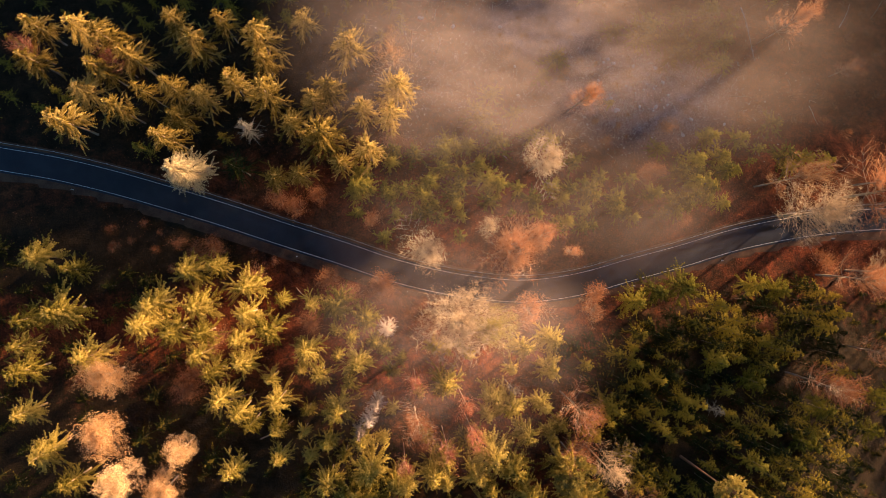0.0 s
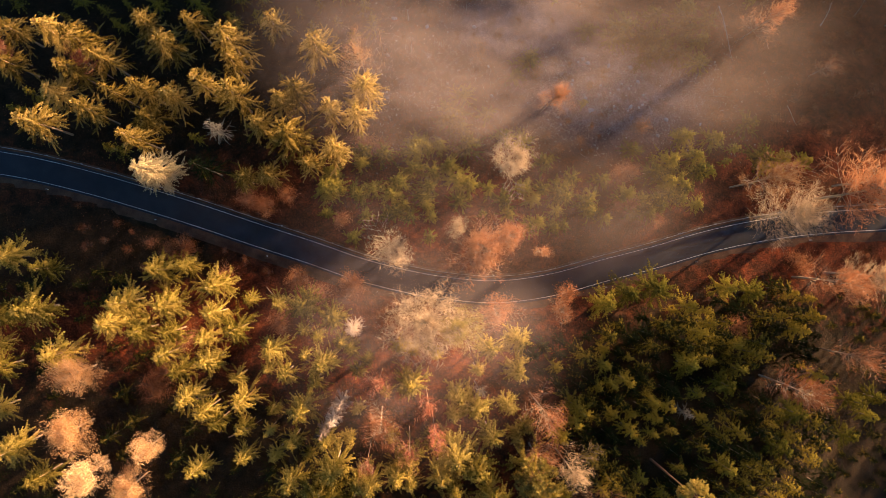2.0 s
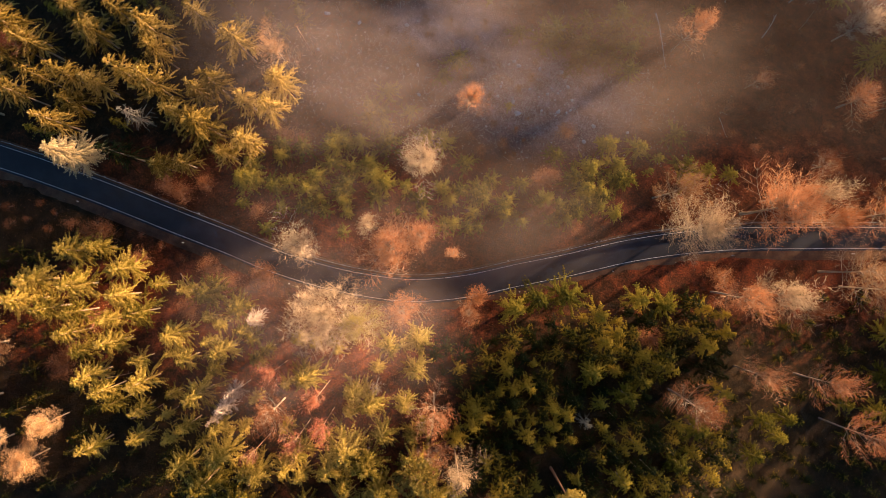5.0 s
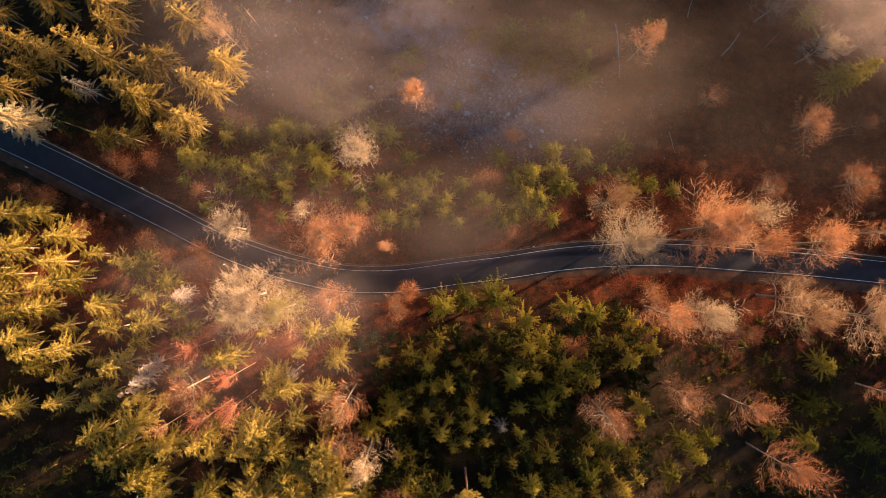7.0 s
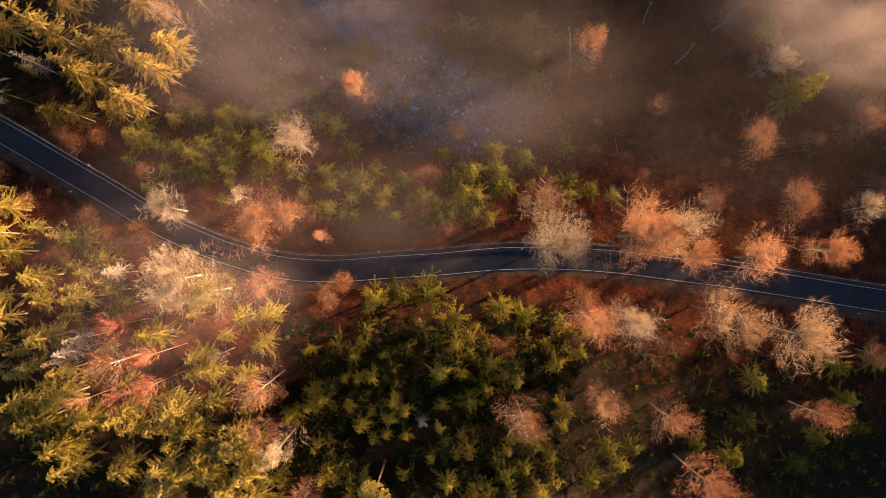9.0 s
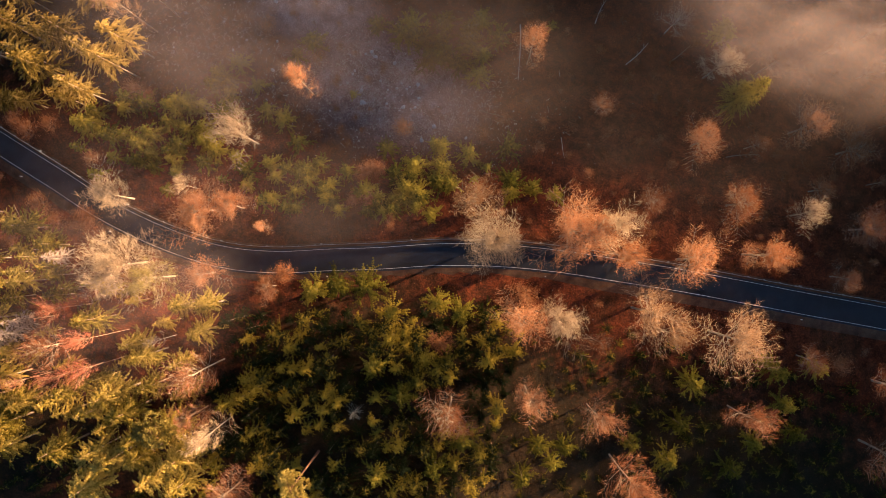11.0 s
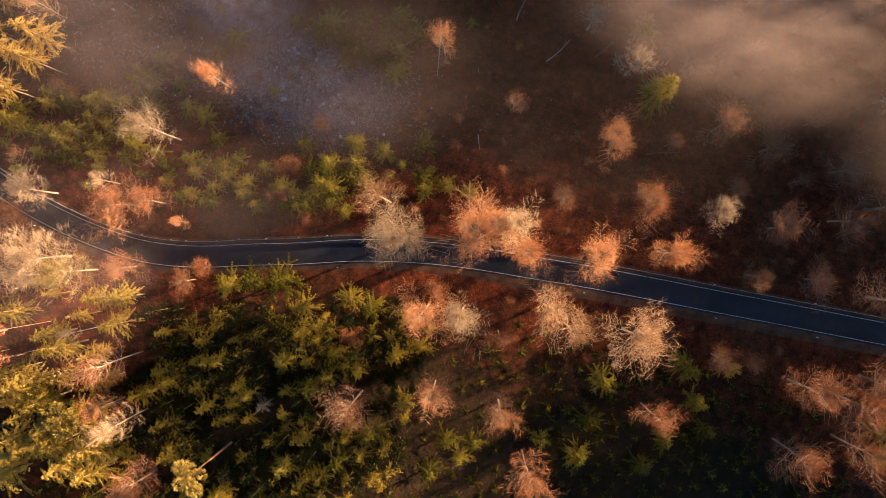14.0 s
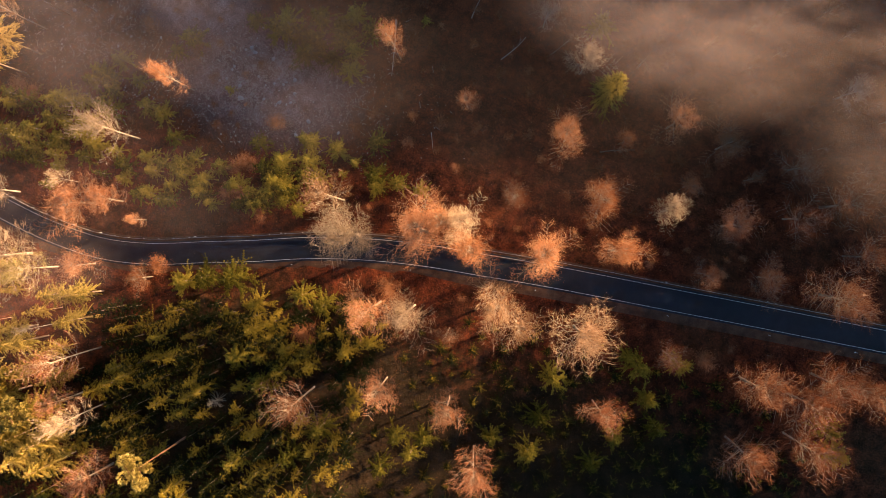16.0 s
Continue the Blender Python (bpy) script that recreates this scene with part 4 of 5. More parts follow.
plant("young", 34.0, 29.9, 6.0, 3.7, *NOTE_E)
plant("young", 53.3, 13.5, 7.0, 3.6, *NOTE_E)
plant("young", 56.5, 11.0, 6.0, 2.7, *NOTE_E)
plant("young", 23.7, 40.4, 6.0, 3.7, *NOTE_E)
plant("young", 57.5, 19.0, 6.0, 3.3, *NOTE_E)
plant("young", 66.6, 14.7, 6.0, 3.0, *NOTE_E)
plant("young", 77.4, 29.7, 7.0, 3.6, *NOTE_E)
plant("young", 80.3, 24.8, 8.0, 3.9, *NOTE_E)
plant("young", 72.7, 18.5, 8.0, 4.2, *NOTE_E)
plant("young", 77.1, 16.7, 7.0, 3.6, *NOTE_E)
plant("young", 76.5, 14.3, 6.0, 3.3, *NOTE_E)
plant("young", 68.7, 11.4, 6.0, 3.3, *NOTE_E)
plant("young", 70.9, 14.2, 6.0, 2.7, *NOTE_E)
plant("young", 83.3, 21.3, 7.0, 3.6, *NOTE_E)
plant("young", 80.5, 13.1, 6.0, 3.3, *NOTE_E)
plant("young", 39.3, 7.4, 6.0, 3.0, *NOTE_E)
plant("young", 42.7, 16.5, 6.0, 3.3, *NOTE_E)
plant("young", 7.2, 10.7, 7.0, 3.9, *NOTE_E)
plant("young", -1.4, 14.4, 8.0, 3.9, *NOTE_E)
plant("young", 11.2, 21.5, 7.0, 3.6, *NOTE_E)
plant("young", 17.7, 27.4, 6.0, 3.4, *NOTE_E)
plant("young", 29.5, 35.9, 5.0, 3.4, *NOTE_E)
plant("young", 14.6, 12.3, 6.0, 3.0, *NOTE_E)
plant("young", 50.3, 19.5, 5.0, 3.0, *NOTE_E)
plant("young", 61.9, 14.5, 6.0, 3.0, *NOTE_E)
plant("young", -2.5, 4.7, 6.0, 3.0, *NOTE_E)
plant("young", 70.5, 51.4, 7.0, 4.7, *NOTE_E)
plant("young", 62.8, 56.6, 7.0, 5.0, *NOTE_E)
plant("young", 80.3, 57.6, 7.0, 5.0, *NOTE_E)
plant("young", 73.7, 55.0, 7.0, 4.7, *NOTE_E)
plant("young", 56.1, 57.9, 6.0, 4.1, *NOTE_E)
plant("young", 68.9, 56.3, 7.0, 4.7, *NOTE_E)
plant("young", 78.7, 51.9, 6.0, 4.1, *NOTE_E)
plant("young", 81.6, 64.2, 7.0, 4.7, *NOTE_E)
plant("young", 37.0, 45.8, 5.0, 3.5, *NOTE_E)
plant("young", 83.6, 49.9, 6.0, 4.0, *NOTE_E)
plant("young", 38.5, 28.6, 5.0, 3.7, *NOTE_E)
plant("young", 43.6, 23.5, 6.0, 4.0, *NOTE_E)
plant("young", 38.4, 16.5, 6.0, 3.9, *NOTE_E)
plant("young", 47.9, 17.2, 6.0, 3.6, *NOTE_E)
plant("young", 33.3, 13.9, 6.0, 3.9, *NOTE_E)
plant("young", 4.4, 24.6, 8.0, 4.2, *NOTE_E)
plant("young", 14.6, 27.2, 7.0, 4.0, *NOTE_E)
plant("young", 6.4, 14.7, 8.0, 3.9, *NOTE_E)
plant("young", 15.1, 16.9, 7.0, 3.9, *NOTE_E)
plant("young", 22.5, 35.1, 7.0, 4.3, *NOTE_E)
plant("young", 71.9, 56.2, 7.0, 4.1, *NOTE_E)
plant("young", 86.6, 61.1, 6.0, 4.1, *NOTE_E)
plant("young", 95.1, 33.4, 6.0, 4.0, *NOTE_E)
plant("young", 98.0, 22.5, 7.0, 3.6, *NOTE_E)
NOTE_T = ('oak with thin tan leaves on fine pale twigs', "tree", 'tan oaks by the road')
NOTE_G = ('bare pale oak with fine beige twigs', "tree", 'bare pale trees')
plant("beige", 6.9, 0.9, 15.5, 6.6, *NOTE_G)
plant("beige", 33.2, 21.3, 22.5, 6.4, *NOTE_G)
plant("beige", 21.6, 6.9, 11.0, 2.9, *NOTE_G)
plant("great_oak", 96.3, 10.2, 22.5, 8.0, *NOTE_G)
plant("tan", 90.3, 17.6, 25.0, 5.6, *NOTE_G)
plant("beige", 44.7, -44.4, 21.0, 5.2, *NOTE_G)
NOTE_H = ('broad bare oak leaning over the road edge', "tree", '')
plant("great_oak", 13.9, -13.8, 18.0, 10.2, *NOTE_H)
plant("olive", 21.5, -15.5, 17.0, 6.2, "airy broadleaf with fading olive-yellow leaves beside the road", "tree")
NOTE_I = ('beech with rust-orange leaves clinging to its twigs', "tree", 'beeches in autumn leaf')
plant("orange", 27.9, 2.6, 13.0, 10.3, *NOTE_I)
plant("orange", 34.2, 4.6, 11.0, 5.8, *NOTE_I)
plant("orange", 31.0, -12.5, 9.5, 6.0, *NOTE_I)
plant("orange", 43.7, 36.9, 21.0, 4.6, *NOTE_I)
NOTE_J = ('small tree with dusky red leaves', "tree", 'small red trees')
plant("red", 14.6, -30.2, 23.0, 2.7, *NOTE_J)
plant("red", 16.1, -36.3, 21.5, 2.9, *NOTE_J)
plant("red", 10.8, -39.2, 21.5, 2.5, *NOTE_J)
plant("red", 2.0, -42.5, 18.5, 2.5, *NOTE_J)
plant("red", 4.4, -26.1, 17.0, 2.9, *NOTE_J)
plant("red", -81.8, 46.6, 14.0, 3.6, *NOTE_J)
plant("red", -62.8, 44.1, 16.0, 4.0, *NOTE_J)
NOTE_S = ('slim bleached spruce with pale dying needles', "tree", 'bleached spruces on the bank')
NOTE_K = ('thin dead tree with bleached twigs', "tree", 'dead trees')
plant("bleached_spruce", -1.7, -15.9, 15.0, 2.6, *NOTE_S)
plant("bleached_spruce", -3.7, -30.9, 18.0, 2.8, *NOTE_S)
plant("bleached_spruce", -5.2, -33.9, 18.0, 2.5, *NOTE_S)
plant("bleached_spruce", -7.4, -36.8, 17.0, 2.3, *NOTE_S)
plant("bare", 26.0, -29.1, 14.0, 1.9, *NOTE_K)
NOTE_L = ('larch in full peach-gold autumn needles', "tree", 'autumn larches')
plant("peach", -61.4, -25.1, 13.0, 5.8, *NOTE_L)
plant("peach", -60.7, -36.9, 14.0, 6.1, *NOTE_L)
plant("peach", -56.7, -45.9, 14.0, 5.1, *NOTE_L)
plant("peach", -44.7, -40.4, 12.0, 3.9, *NOTE_L)
plant("peach", -47.9, -48.5, 12.0, 4.7, *NOTE_L)
plant("orange", 46.6, -12.2, 8.0, 4.2, *NOTE_I)
plant("orange", 112.0, 14.8, 25.0, 9.2, *NOTE_I)
plant("orange", 123.4, 13.4, 24.0, 6.9, *NOTE_I)
plant("orange", 140.8, 15.5, 19.0, 7.8, *NOTE_I)
plant("orange", 151.3, 31.6, 12.6, 6.9, *NOTE_I)
plant("orange", 172.2, 40.2, 9.0, 4.5, *NOTE_I)
plant("orange", 140.4, 44.9, 14.2, 7.2, *NOTE_I)
plant("orange", 165.5, 54.5, 14.5, 6.3, *NOTE_I)
plant("orange", 154.2, 47.5, 11.7, 3.8, *NOTE_I)
plant("orange", 105.2, -4.6, 24.0, 7.1, *NOTE_I)
plant("orange", 95.1, 56.1, 21.4, 4.2, *NOTE_I)
plant("orange", 156.7, 20.3, 17.0, 6.9, *NOTE_I)
plant("orange", 116.8, 18.2, 23.0, 6.3, *NOTE_I)
plant("beige", 120.8, 18.6, 25.0, 5.8, *NOTE_G)
plant("beige", 167.6, 32.7, 12.3, 4.5, *NOTE_G)
plant("beige", 113.5, -3.5, 25.0, 6.7, *NOTE_G)
plant("tan", 132.5, 1.8, 23.0, 7.2, *NOTE_T)
plant("tan", 138.3, -1.6, 21.0, 5.6, *NOTE_T)
plant("tan", 152.4, 0.3, 21.0, 8.1, *NOTE_T)
plant("orange", 179.0, 52.1, 10.7, 6.3, *NOTE_I)
plant("beige", 140.8, 63.8, 17.2, 5.6, *NOTE_G)
NOTE_M = ('bare broadleaf tree with russet-brown twigs', "tree", 'bare russet trees')
plant("brown", 4.5, -34.7, 20.0, 5.6, *NOTE_M)
plant("brown", 39.1, -32.0, 23.0, 5.4, *NOTE_M)
plant("brown", 183.0, 32.5, 11.3, 6.8, *NOTE_M)
plant("brown", 193.5, 22.1, 8.5, 6.2, *NOTE_M)
plant("brown", 197.8, 37.8, 15.0, 7.0, *NOTE_M)
plant("brown", 206.8, 42.9, 17.0, 9.4, *NOTE_M)
plant("brown", 209.1, 21.3, 16.0, 9.3, *NOTE_M)
plant("brown", 197.0, 50.5, 9.7, 6.2, *NOTE_M)
plant("brown", 155.3, 69.2, 16.9, 5.8, *NOTE_M)
plant("brown", 161.3, -16.7, 18.0, 5.3, *NOTE_M)
plant("brown", 126.8, -23.3, 20.0, 5.1, *NOTE_M)
plant("brown", 111.0, -22.0, 18.0, 5.4, *NOTE_M)
plant("brown", 94.5, -28.0, 23.0, 6.6, *NOTE_M)
plant("brown", 135.4, -34.6, 26.0, 6.0, *NOTE_M)
plant("brown", 195.1, -2.9, 17.7, 8.3, *NOTE_M)
plant("brown", 205.3, -3.5, 19.0, 8.8, *NOTE_M)
plant("brown", 211.3, 2.1, 16.4, 8.0, *NOTE_M)
plant("brown", 208.5, -13.7, 19.5, 7.3, *NOTE_M)
plant("brown", 195.2, -18.0, 19.5, 7.5, *NOTE_M)
plant("brown", 179.2, 19.8, 8.5, 4.2, *NOTE_M)
plant("brown", 131.2, 27.6, 8.5, 4.6, *NOTE_M)
plant("brown", 123.0, -7.0, 18.0, 3.4, *NOTE_M)
plant("brown", 175.3, -0.9, 10.9, 4.5, *NOTE_M)
plant("brown", 114.5, 47.6, 10.0, 3.7, *NOTE_M)
plant("brown", 219.4, 1.5, 16.7, 7.5, *NOTE_M)
plant("brown", 213.5, 32.0, 14.0, 6.1, *NOTE_M)
plant("brown", 38.5, -43.2, 14.0, 5.6, *NOTE_M)
plant("brown", 51.0, -57.4, 15.0, 7.1, *NOTE_M)
plant("bare", 207.3, 72.6, 14.0, 5.7, *NOTE_K)
plant("bare", 128.6, 73.3, 14.0, 4.6, *NOTE_K)
plant("tan", -0.3, 44.4, 25.0, 4.8, "slender bare tan tree at the edge of the clearing", "tree")
NOTE_N = ('lone dark spruce standing above misty bare trees', "tree", '')
plant("tall_spruce", 148.0, 57.8, 23.4, 5.4, *NOTE_N)
plant("pine", 67.0, -47.0, 26.0, 4.6, *NOTE_D)
NOTE_O = ('small ash-grey spruce among dark young trees', "tree", '')
plant("grey_spruce", 73.6, -35.3, 9.5, 2.0, *NOTE_O)
NOTE_P = ('low beech bush with orange leaves', "bush", 'orange bushes')
plant("bush", 62.8, 21.1, 3.0, 3.1, *NOTE_P)
plant("bush", 61.0, 13.0, 3.0, 2.8, *NOTE_P)
plant("bush", 68.4, 32.9, 3.0, 3.1, *NOTE_P)
plant("bush", 70.7, 9.4, 2.5, 2.5, *NOTE_P)
plant("bush", 48.3, -8.8, 3.0, 3.4, *NOTE_P)
plant("bush", 89.3, -16.0, 3.0, 3.9, *NOTE_P)
plant("bush", 184.9, -0.6, 3.0, 3.4, *NOTE_P)
plant("bush", 222.8, 1.5, 3.0, 4.7, *NOTE_P)
plant("bush", 61.7, 19.2, 3.0, 3.1, *NOTE_P)
plant("bush", 65.2, 21.3, 3.0, 2.8, *NOTE_P)
plant("bush", 64.7, 13.2, 3.0, 2.8, *NOTE_P)
plant("bush", -5.5, 8.9, 2.5, 2.5, *NOTE_P)
plant("bush", 3.8, 27.0, 3.0, 2.8, *NOTE_P)
plant("bush", -3.3, -7.7, 3.0, 3.0, *NOTE_P)
plant("bush", 28.0, 51.9, 3.0, 3.2, *NOTE_P)
plant("bush", 42.3, 47.1, 2.5, 2.9, *NOTE_P)
plant("orange", 41.6, 1.4, 8.5, 2.6, *NOTE_I)
plant("bush", -42.1, 2.0, 3.0, 4.0, *NOTE_P)
plant("bush", -45.9, 0.7, 3.0, 3.3, *NOTE_P)
plant("bush", -23.7, 12.0, 3.0, 3.6, *NOTE_P)
plant("bush", -27.7, 14.0, 3.0, 3.6, *NOTE_P)
plant("bush", -18.5, 14.7, 3.0, 3.0, *NOTE_P)
plant("bush", 0.1, 27.4, 3.0, 3.7, *NOTE_P)
plant("bush", -15.7, -5.3, 3.0, 3.6, *NOTE_P)
plant("bush", 106.7, -0.8, 3.0, 3.9, *NOTE_P)
plant("bush", -10.4, -8.6, 3.0, 3.9, *NOTE_P)
plant("bush", -19.4, -15.0, 3.0, 3.9, *NOTE_P)
plant("bush", -32.7, -4.6, 3.0, 3.6, *NOTE_P)
plant("bush", -44.3, -26.1, 3.0, 3.8, *NOTE_P)
plant("bush", -46.6, -29.7, 3.0, 4.1, *NOTE_P)
plant("bush", -41.0, -18.7, 3.0, 3.6, *NOTE_P)
plant("bush", -2.5, -6.0, 3.0, 3.9, *NOTE_P)


# --- the rest of the wood: trees that fill the stands between the ones above ---


def free(x, y, gap):
    return all((x - a) ** 2 + (y - b) ** 2 > (gap + 0.35 * s) ** 2 for a, b, s in STANDING)


def scatter(lo, hi, near, far, gap, tries, seed):
    """Places with an even spacing in a stretch of the wood, between two distances from the road (north: plus)."""
    r = random.Random(seed)
    out = []
    for _ in range(tries):
        x, d = r.uniform(lo, hi), r.uniform(near, far)
        y = road_y(x) + d
        if free(x, y, gap) and all((x - a) ** 2 + (y - b) ** 2 > gap * gap for a, b in out):
            out.append((x, y))
    return out, r


def stand(kind, places, r, heights, slim, note):
    for x, y in places:
        h = r.uniform(*heights)
        plant(kind, x, y, h, h * slim * r.uniform(0.85, 1.2), *note)


def thicket(name, kind, places, r, heights, slim, note):
    """Many small trees as one mass."""
    makers = MODELS[kind][0]
    V, F, S, count, mats = [], [], [], 0, []
    parts = []
    for made, h0, r0, _ in makers:
        chunk = []
        for ob in made.children:
            me = ob.data
            v = np.empty(len(me.vertices) * 3)
            me.vertices.foreach_get("co", v)
            for m in me.materials:
                if m not in mats:
                    mats.append(m)
            chunk.append((v.reshape(-1, 3), [tuple(p.vertices) for p in me.polygons], [mats.index(me.materials[p.material_index]) for p in me.polygons]))
        parts.append((chunk, h0, r0))
    for x, y in places:
        h = r.uniform(*heights)
        w = h * slim * r.uniform(0.85, 1.2)
        chunk, h0, r0 = parts[r.randrange(len(parts))]
        q = r.uniform(0, 6.283)
        c, s = math.cos(q) * w / r0, math.sin(q) * w / r0
        for v, faces, slots in chunk:
            t = np.empty_like(v)
            t[:, 0] = v[:, 0] * c - v[:, 1] * s + x
            t[:, 1] = v[:, 0] * s + v[:, 1] * c + y
            t[:, 2] = v[:, 2] * (h / h0) + floor_z(x, y)
            V.append(t)
            F.extend([tuple(i + count for i in f) for f in faces])
            S.extend(slots)
            count += len(v)
        STANDING.append((x, y, w))
    ob = mesh_object(name, np.concatenate(V).tolist(), F, mats, None, "", S)
    return tagged(ob, *note, kind="stuff")


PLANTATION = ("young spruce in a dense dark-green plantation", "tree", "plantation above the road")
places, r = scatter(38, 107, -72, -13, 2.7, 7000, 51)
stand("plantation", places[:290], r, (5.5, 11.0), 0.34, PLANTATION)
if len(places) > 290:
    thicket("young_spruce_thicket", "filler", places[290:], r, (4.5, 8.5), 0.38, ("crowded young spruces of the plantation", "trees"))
places, r = scatter(-32, 42, -46, -13, 2.6, 900, 66)
stand("bank_spruce", places[:30], r, (9, 14), 0.25, ("small spruce with golden needles on the bank", "tree", "spruces on the bank above the road"))
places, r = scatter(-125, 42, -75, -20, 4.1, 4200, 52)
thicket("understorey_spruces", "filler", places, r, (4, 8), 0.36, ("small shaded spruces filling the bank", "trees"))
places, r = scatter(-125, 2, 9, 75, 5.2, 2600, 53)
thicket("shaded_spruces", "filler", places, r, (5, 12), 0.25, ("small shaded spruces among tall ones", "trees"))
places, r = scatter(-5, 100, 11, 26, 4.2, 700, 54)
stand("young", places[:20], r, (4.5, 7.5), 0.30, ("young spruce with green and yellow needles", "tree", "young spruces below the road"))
# low filler over sunlit ground; its darkened needles stand in for shade
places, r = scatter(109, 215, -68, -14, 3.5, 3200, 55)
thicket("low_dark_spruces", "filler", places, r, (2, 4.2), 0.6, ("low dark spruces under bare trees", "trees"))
places, r = scatter(172, 250, 30, 95, 8.0, 400, 56)
stand("brown", places[:32], r, (7, 11), 0.26, ("slender bare tree with russet twigs", "tree", "bare russet trees"))

# added wood on the unseen ridge across the valley, placed to shade the ground
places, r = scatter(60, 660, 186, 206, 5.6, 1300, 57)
thicket("ridge_spruces", "ridge", places, r, (5, 9), 0.34, ("dark spruces on an unseen ridge, added to cast shade", "trees"))
for made, *_ in MODELS["ridge"][0] + MODELS["filler"][0]:
    for ob in list(made.children) + [made]:
        bpy.data.objects.remove(ob)

# --- what lies on the forest floor ---


def fallen_trunk(x, y, length, turn, girth, mat, label, stubs=8, seed=1):
    """A trunk on the ground with the stubs of its branches."""
    r = random.Random(seed)
    log = new("fallen_trunk")
    V, F = [], []
    n = 5
    c, s = math.cos(radians(turn)), math.sin(radians(turn))
    base = floor_z(x, y)
    def at(u):
        px, py = x + c * length * u, y + s * length * u
        return Vector((length * u, 0.35 * math.sin(u * 3 + seed), floor_z(px, py) - base + girth * 0.8))
    for i in range(n):
        a, b = i / n, (i + 1) / n
        tube(V, F, at(a), at(b), girth * (1 - 0.7 * a), girth * (1 - 0.7 * b), 6, i == n - 1)
    smooth(mesh_object("trunk", V, F, [mat], log))
    V, F = [], []
    for i in range(stubs):
        u = r.uniform(0.35, 0.98)
        p = at(u)
        w = Vector((r.uniform(0.2, 0.8), r.choice((-1, 1)) * r.uniform(0.5, 1), r.uniform(0.1, 0.7))).normalized()
        tube(V, F, p, p + w * r.uniform(0.4, 1.5), girth * 0.3, 0.03, 3)
    mesh_object("branch_stubs", V, F, [mat], log)
    log.matrix_basis = pose(x, y, base, 0, 0, turn)
    return tagged(log, label, "fallen trunk", "fallen trunks")


GREY_LOG = "fallen grey trunk with broken branch stubs"
fallen_trunk(91, 66, 15, -78, 0.20, DEAD_WOOD, GREY_LOG, 16, 1)
fallen_trunk(107, 39, 5.5, -62, 0.09, DEAD_WOOD, GREY_LOG, 0, 2)
fallen_trunk(120, 62, 9, 58, 0.18, DEAD_WOOD, GREY_LOG, 6, 3)
fallen_trunk(131, 66, 8, 48, 0.18, BARK, "fallen mossy trunk among leaf litter", 6, 4)
fallen_trunk(86, 42, 10, -9, 0.13, BARK, "fallen dark trunk among leaf litter", 5, 5)
fallen_trunk(110, 71, 7, 75, 0.16, DEAD_WOOD, GREY_LOG, 5, 6)
fallen_trunk(150, 44, 9, 20, 0.18, BARK, "fallen dark trunk among leaf litter", 8, 7)
fallen_trunk(-38, -33, 7, 22, 0.16, ROSY_BARK, "fallen pale trunk on the bank", 4, 8)
fallen_trunk(-30, -41, 8, 30, 0.16, ROSY_BARK, "fallen pale trunk on the bank", 4, 9)
fallen_trunk(-48, -24, 7, 18, 0.15, ROSY_BARK, "fallen pale trunk on the bank", 4, 10)
fallen_trunk(-22.9, -7.0, 3.8, -60, 0.15, ROSY_BARK, "short fallen trunk on the bank beside the road", 3, 11)
fallen_trunk(-27.9, -8.5, 2.8, -38, 0.14, ROSY_BARK, "short fallen trunk on the bank beside the road", 3, 12)
fallen_trunk(-37.3, -11.8, 4.0, -31, 0.14, ROSY_BARK, "short fallen trunk on the bank beside the road", 4, 13)


def snag(x, y, height, girth, branches, mat, seed):
    """A dead standing trunk, broken at the top, with a few bare branch stumps."""
    r = random.Random(seed)
    dead = new("dead_pine")
    V, F = [], []
    sway = Vector((r.uniform(-0.4, 0.4), r.uniform(-0.4, 0.4), 0))
    for i in range(5):
        a, b = i / 5, (i + 1) / 5
        tube(V, F, sway * (a * a) + Vector((0, 0, height * a - (0.4 if i == 0 else 0))), sway * (b * b) + Vector((0, 0, height * b)), girth * (1 - 0.6 * a), girth * (1 - 0.6 * b), 6, i == 4)
    smooth(mesh_object("trunk", V, F, [mat], dead))
    V, F = [], []
    for i in range(branches):
        u, q = r.uniform(0.5, 0.98), r.uniform(0, 6.283)
        p = sway * (u * u) + Vector((0, 0, height * u))
        tube(V, F, p, p + Vector((math.cos(q), math.sin(q), r.uniform(-0.2, 0.5))) * r.uniform(0.5, 1.6), girth * 0.35, 0.02, 3)
    mesh_object("branch_stumps", V, F, [mat], dead)
    dead.matrix_basis = pose(x, y, floor_z(x, y))
    return tagged(dead, "dead standing trunk with bare branch stumps in the clearing", "dead tree", "dead standing trunks")


snag(4.0, 49.7, 20.0, 0.20, 5, ROSY_BARK, 1)
snag(10.8, 52.4, 9.0, 0.17, 6, DEAD_WOOD, 2)
snag(10.1, 60.9, 7.0, 0.16, 4, DEAD_WOOD, 3)


def boulder(x, y, size, seed):
    """A pale stone half sunk in the clearing."""
    r = random.Random(seed)
    bm = bmesh.new()
    bmesh.ops.create_icosphere(bm, subdivisions=2, radius=size)
    for v in bm.verts:
        v.co *= 1 + 0.35 * noise.noise(v.co * (1.3 / size) + Vector((seed, 0, 0)))
        v.co.z *= 0.55
        v.co.x *= 1.3
    me = bpy.data.meshes.new("boulder")
    bm.to_mesh(me)
    bm.free()
    me.materials.append(STONE)
    ob = smooth(new("boulder", me))
    ob.matrix_basis = pose(x, y, floor_z(x, y) + 0.1 * size, 0, 0, r.uniform(0, 360))
    return tagged(ob, "pale grey stone half sunk in the clearing", "stone", "stones in the clearing")


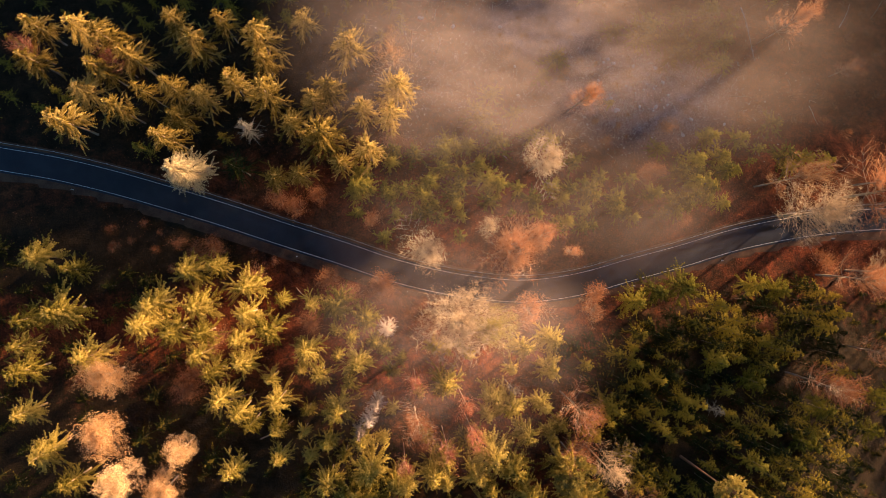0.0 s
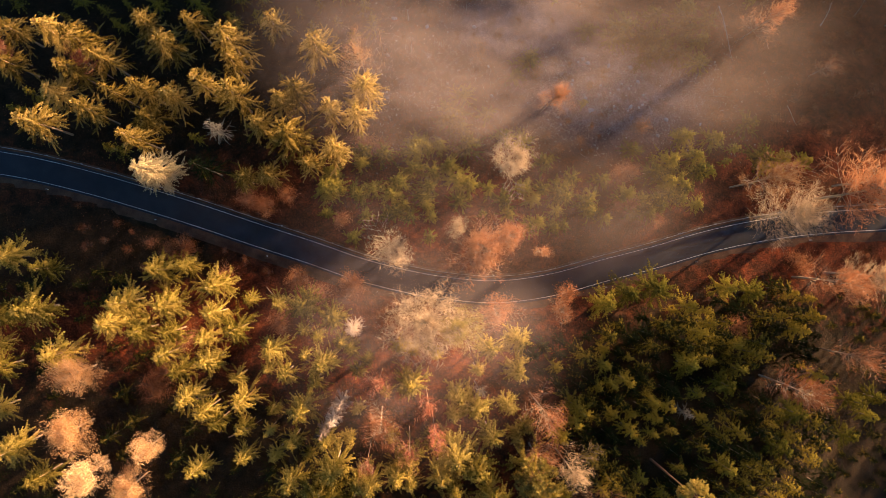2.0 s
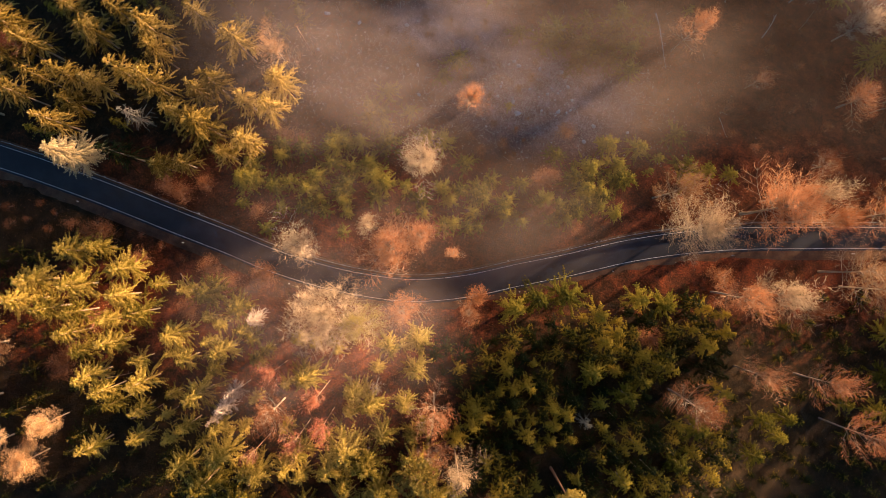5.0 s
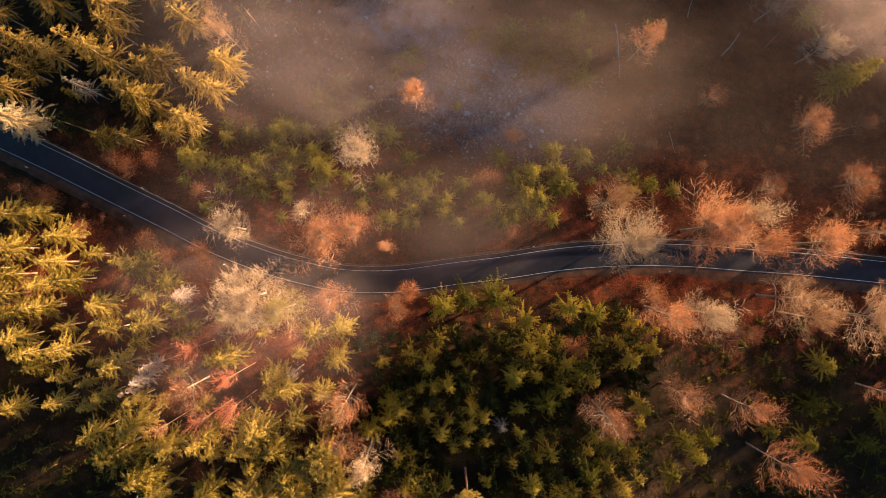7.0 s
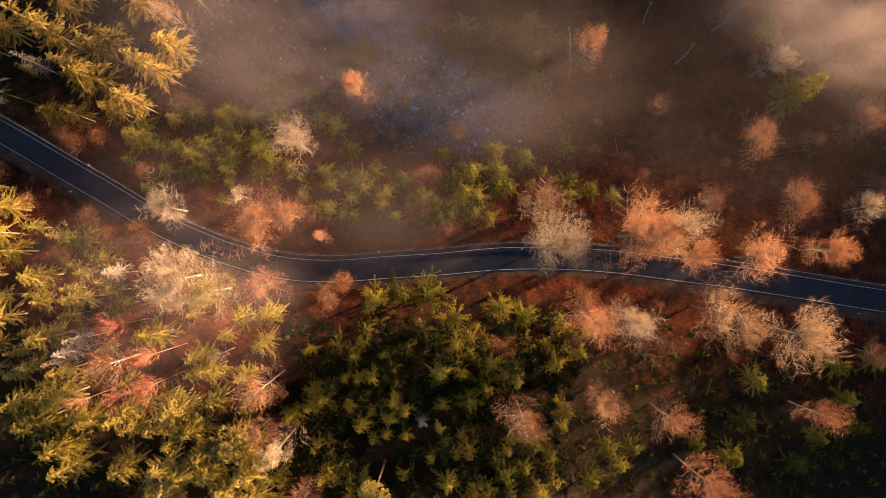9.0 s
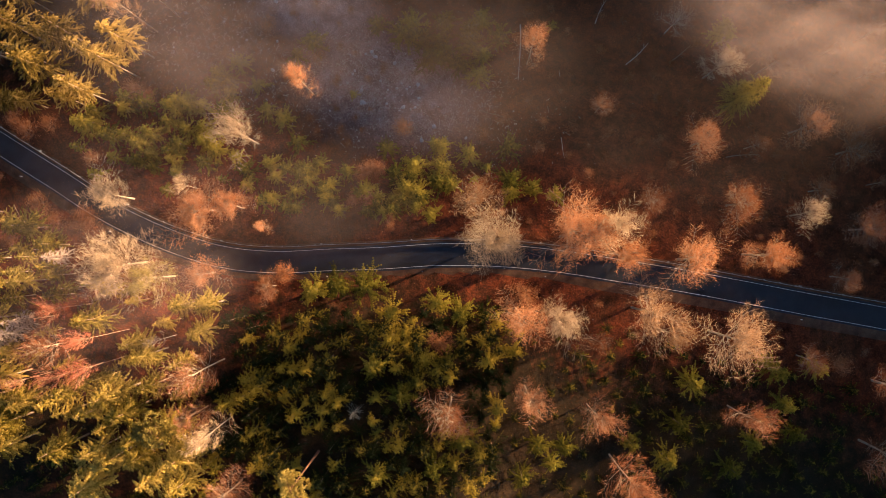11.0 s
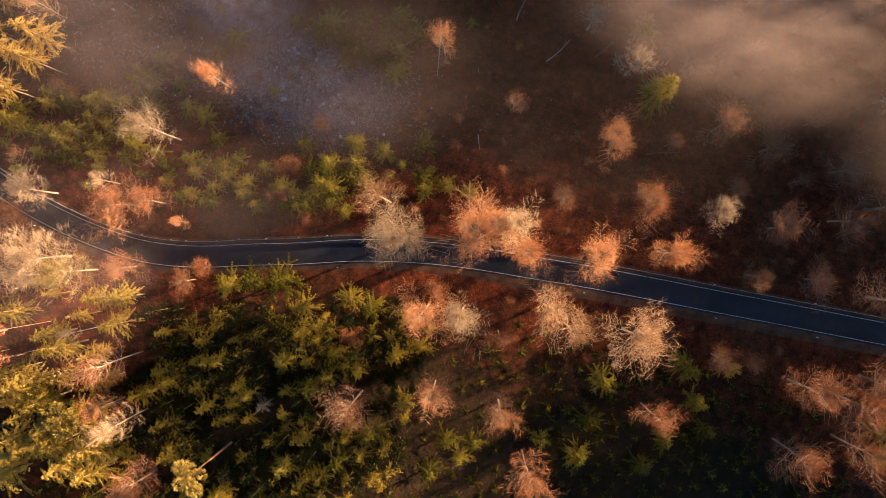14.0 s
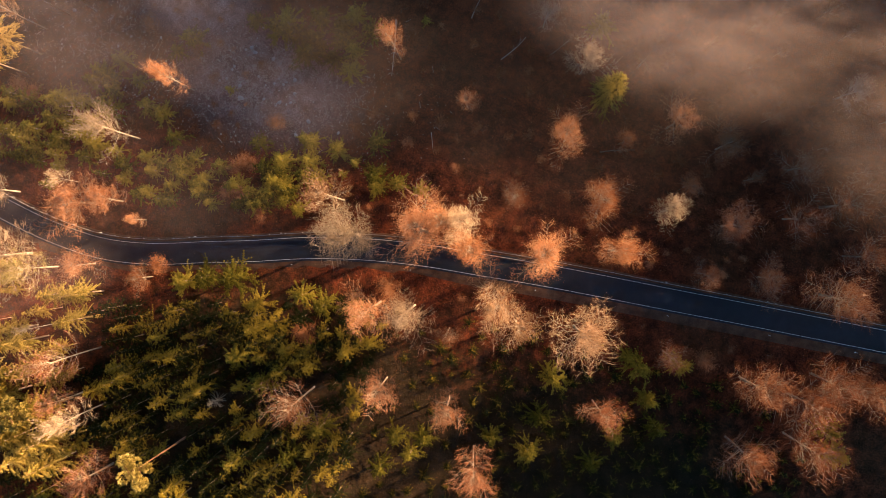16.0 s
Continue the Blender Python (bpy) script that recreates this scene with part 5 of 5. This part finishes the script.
r = random.Random(71)
for i in range(90):
    x, y = r.gauss(16, 11), r.gauss(46, 9)
    if i > 26:
        x, y = r.gauss(60, 12), r.gauss(43, 7)
    if free(x, y, 1.0):
        boulder(x, y, r.choice((0.16, 0.2, 0.26, 0.34, 0.48)), i)

# felling waste: sticks and chips strewn over the clearing
V, F = [], []
for i in range(14000):
    x, y = (r.gauss(62, 15), r.gauss(43, 8)) if r.random() < 0.7 else (r.gauss(17, 12), r.gauss(48, 11))
    if noise.noise((x * 0.11, y * 0.11, 9.0)) + r.uniform(-0.4, 0.4) < -0.05:
        continue
    z = floor_z(x, y)
    q, n = r.uniform(0, 6.283), r.uniform(0.12, 0.5) if r.random() < 0.9 else r.uniform(0.6, 1.8)
    w = Vector((math.cos(q), math.sin(q), r.uniform(-0.1, 0.3)))
    a = Vector((x, y, z + r.uniform(0.02, 0.2)))
    k = r.uniform(0.03, 0.09)
    tube(V, F, a, a + w * n, k, k * 0.6, 3)
for i in range(1300):
    x, y = (r.gauss(59, 12), r.gauss(43, 7)) if r.random() < 0.75 else (r.gauss(17, 11), r.gauss(47, 9))
    if noise.noise((x * 0.13, y * 0.13, 5.0)) + r.uniform(-0.3, 0.3) < 0.0:
        continue
    a = Vector((x, y, floor_z(x, y)))
    q, n = r.uniform(0, 6.283), r.uniform(0.10, 0.42)
    tube(V, F, a, a + Vector((math.cos(q) * n, math.sin(q) * n, 0.12)), n * 0.6, n * 0.35, 5, True)
tagged(mesh_object("brash", V, F, [DEAD_WOOD]), "grey sticks and felling waste strewn over the clearing", "brash", kind="stuff")

# russet shrubs along the lower side of the road
places, r = scatter(92, 200, 6.5, 15, 3.6, 260, 60)
stand("bush", places[:14], r, (1.6, 2.8), 0.55, ("dim russet shrub beside the road", "bush", "russet shrubs by the road"))

places, r = scatter(98, 168, 18, 62, 9.0, 200, 61)
stand("bush", places[:14], r, (2.0, 3.6), 0.55, ("dim russet sapling among leaf litter", "bush", "russet saplings"))

# shrubs and saplings over the felled ground and under the bare trees
places, r = scatter(-2, 60, 22, 70, 3.4, 500, 62)
stand("shrub", places[:46], r, (1.0, 2.2), 0.75, ("low russet shrub in the felled clearing", "bush", "shrubs in the clearing"))
places, r = scatter(88, 205, 12, 66, 4.6, 700, 63)
stand("shrub", places[:70], r, (1.2, 2.8), 0.70, ("low russet shrub among leaf litter", "bush", "shrubs under the bare trees"))
places, r = scatter(-70, 30, -26, -6, 4.0, 500, 64)
stand("shrub", places[:34], r, (1.0, 2.4), 0.75, ("low bare shrub on the bank above the road", "bush", "shrubs on the bank"))
places, r = scatter(100, 205, -30, -7, 4.8, 400, 65)
stand("shrub", places[:30], r, (1.0, 2.2), 0.70, ("low russet shrub under bare trees above the road", "bush", "shrubs above the road"))

# low green scrub on the clearing
places, r = scatter(56, 100, 58, 90, 3.6, 500, 58)
stand("young", [p for p in places if noise.noise((p[0] * 0.05, p[1] * 0.05, 4.0)) > -0.12][:24], r, (4, 7), 0.40, ("low shaded young spruce in the clearing", "tree", "young spruces in the clearing"))
places, r = scatter(-2, 58, 40, 80, 5.0, 200, 59)
stand("young", places[:12], r, (2.5, 5), 0.36, ("low shaded young spruce in the clearing", "tree", "young spruces in the clearing"))

# drifts of fallen leaves
V, F = [], []
for i in range(26000):
    x = r.uniform(-90, 235)
    d = r.gauss(0, 34)
    if abs(d) < 3.6:
        continue
    y = road_y(x) + d
    if noise.noise((x * 0.07, y * 0.07, 1.5)) + r.uniform(-0.35, 0.35) < 0.05:
        continue
    z = floor_z(x, y) + r.uniform(0.03, 0.12)
    s = r.uniform(0.05, 0.14)
    q = r.uniform(0, 6.283)
    u, v = Vector((math.cos(q), math.sin(q), r.uniform(-0.5, 0.5))) * s, Vector((-math.sin(q), math.cos(q), r.uniform(-0.5, 0.5))) * s
    k = len(V)
    p = Vector((x, y, z))
    V += [tuple(p - u), tuple(p + v * 0.7), tuple(p + u), tuple(p - v * 0.7)]
    F.append((k, k + 1, k + 2, k + 3))
tagged(mesh_object("leaf_litter", V, F, [BROWN]), "drifts of rust-red fallen leaves", "leaves", kind="stuff")

# --- mist lying over the valley ---


def mist_sheet(height):
    xs, ys = np.arange(-60, 330, 6.0), np.arange(-60, 150, 6.0)
    V = [(x, y, terrain(x, min(y, 105)) * 0.6 + height + 1.6 * noise.noise((x * 0.03, y * 0.03, height))) for y in ys for x in xs]
    w = len(xs)
    F = [(j * w + i, j * w + i + 1, (j + 1) * w + i + 1, (j + 1) * w + i) for j in range(len(ys) - 1) for i in range(w - 1)]
    return V, F


MV, MF = [], []
for height in (5.0, 10.0, 16.0, 23.0):
    V, F = mist_sheet(height)
    k = len(MV)
    MV += V
    MF += [tuple(i + k for i in f) for f in F]
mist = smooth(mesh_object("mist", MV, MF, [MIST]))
tagged(mist, "thin drifting morning mist lying over the trees", "mist", kind="stuff")
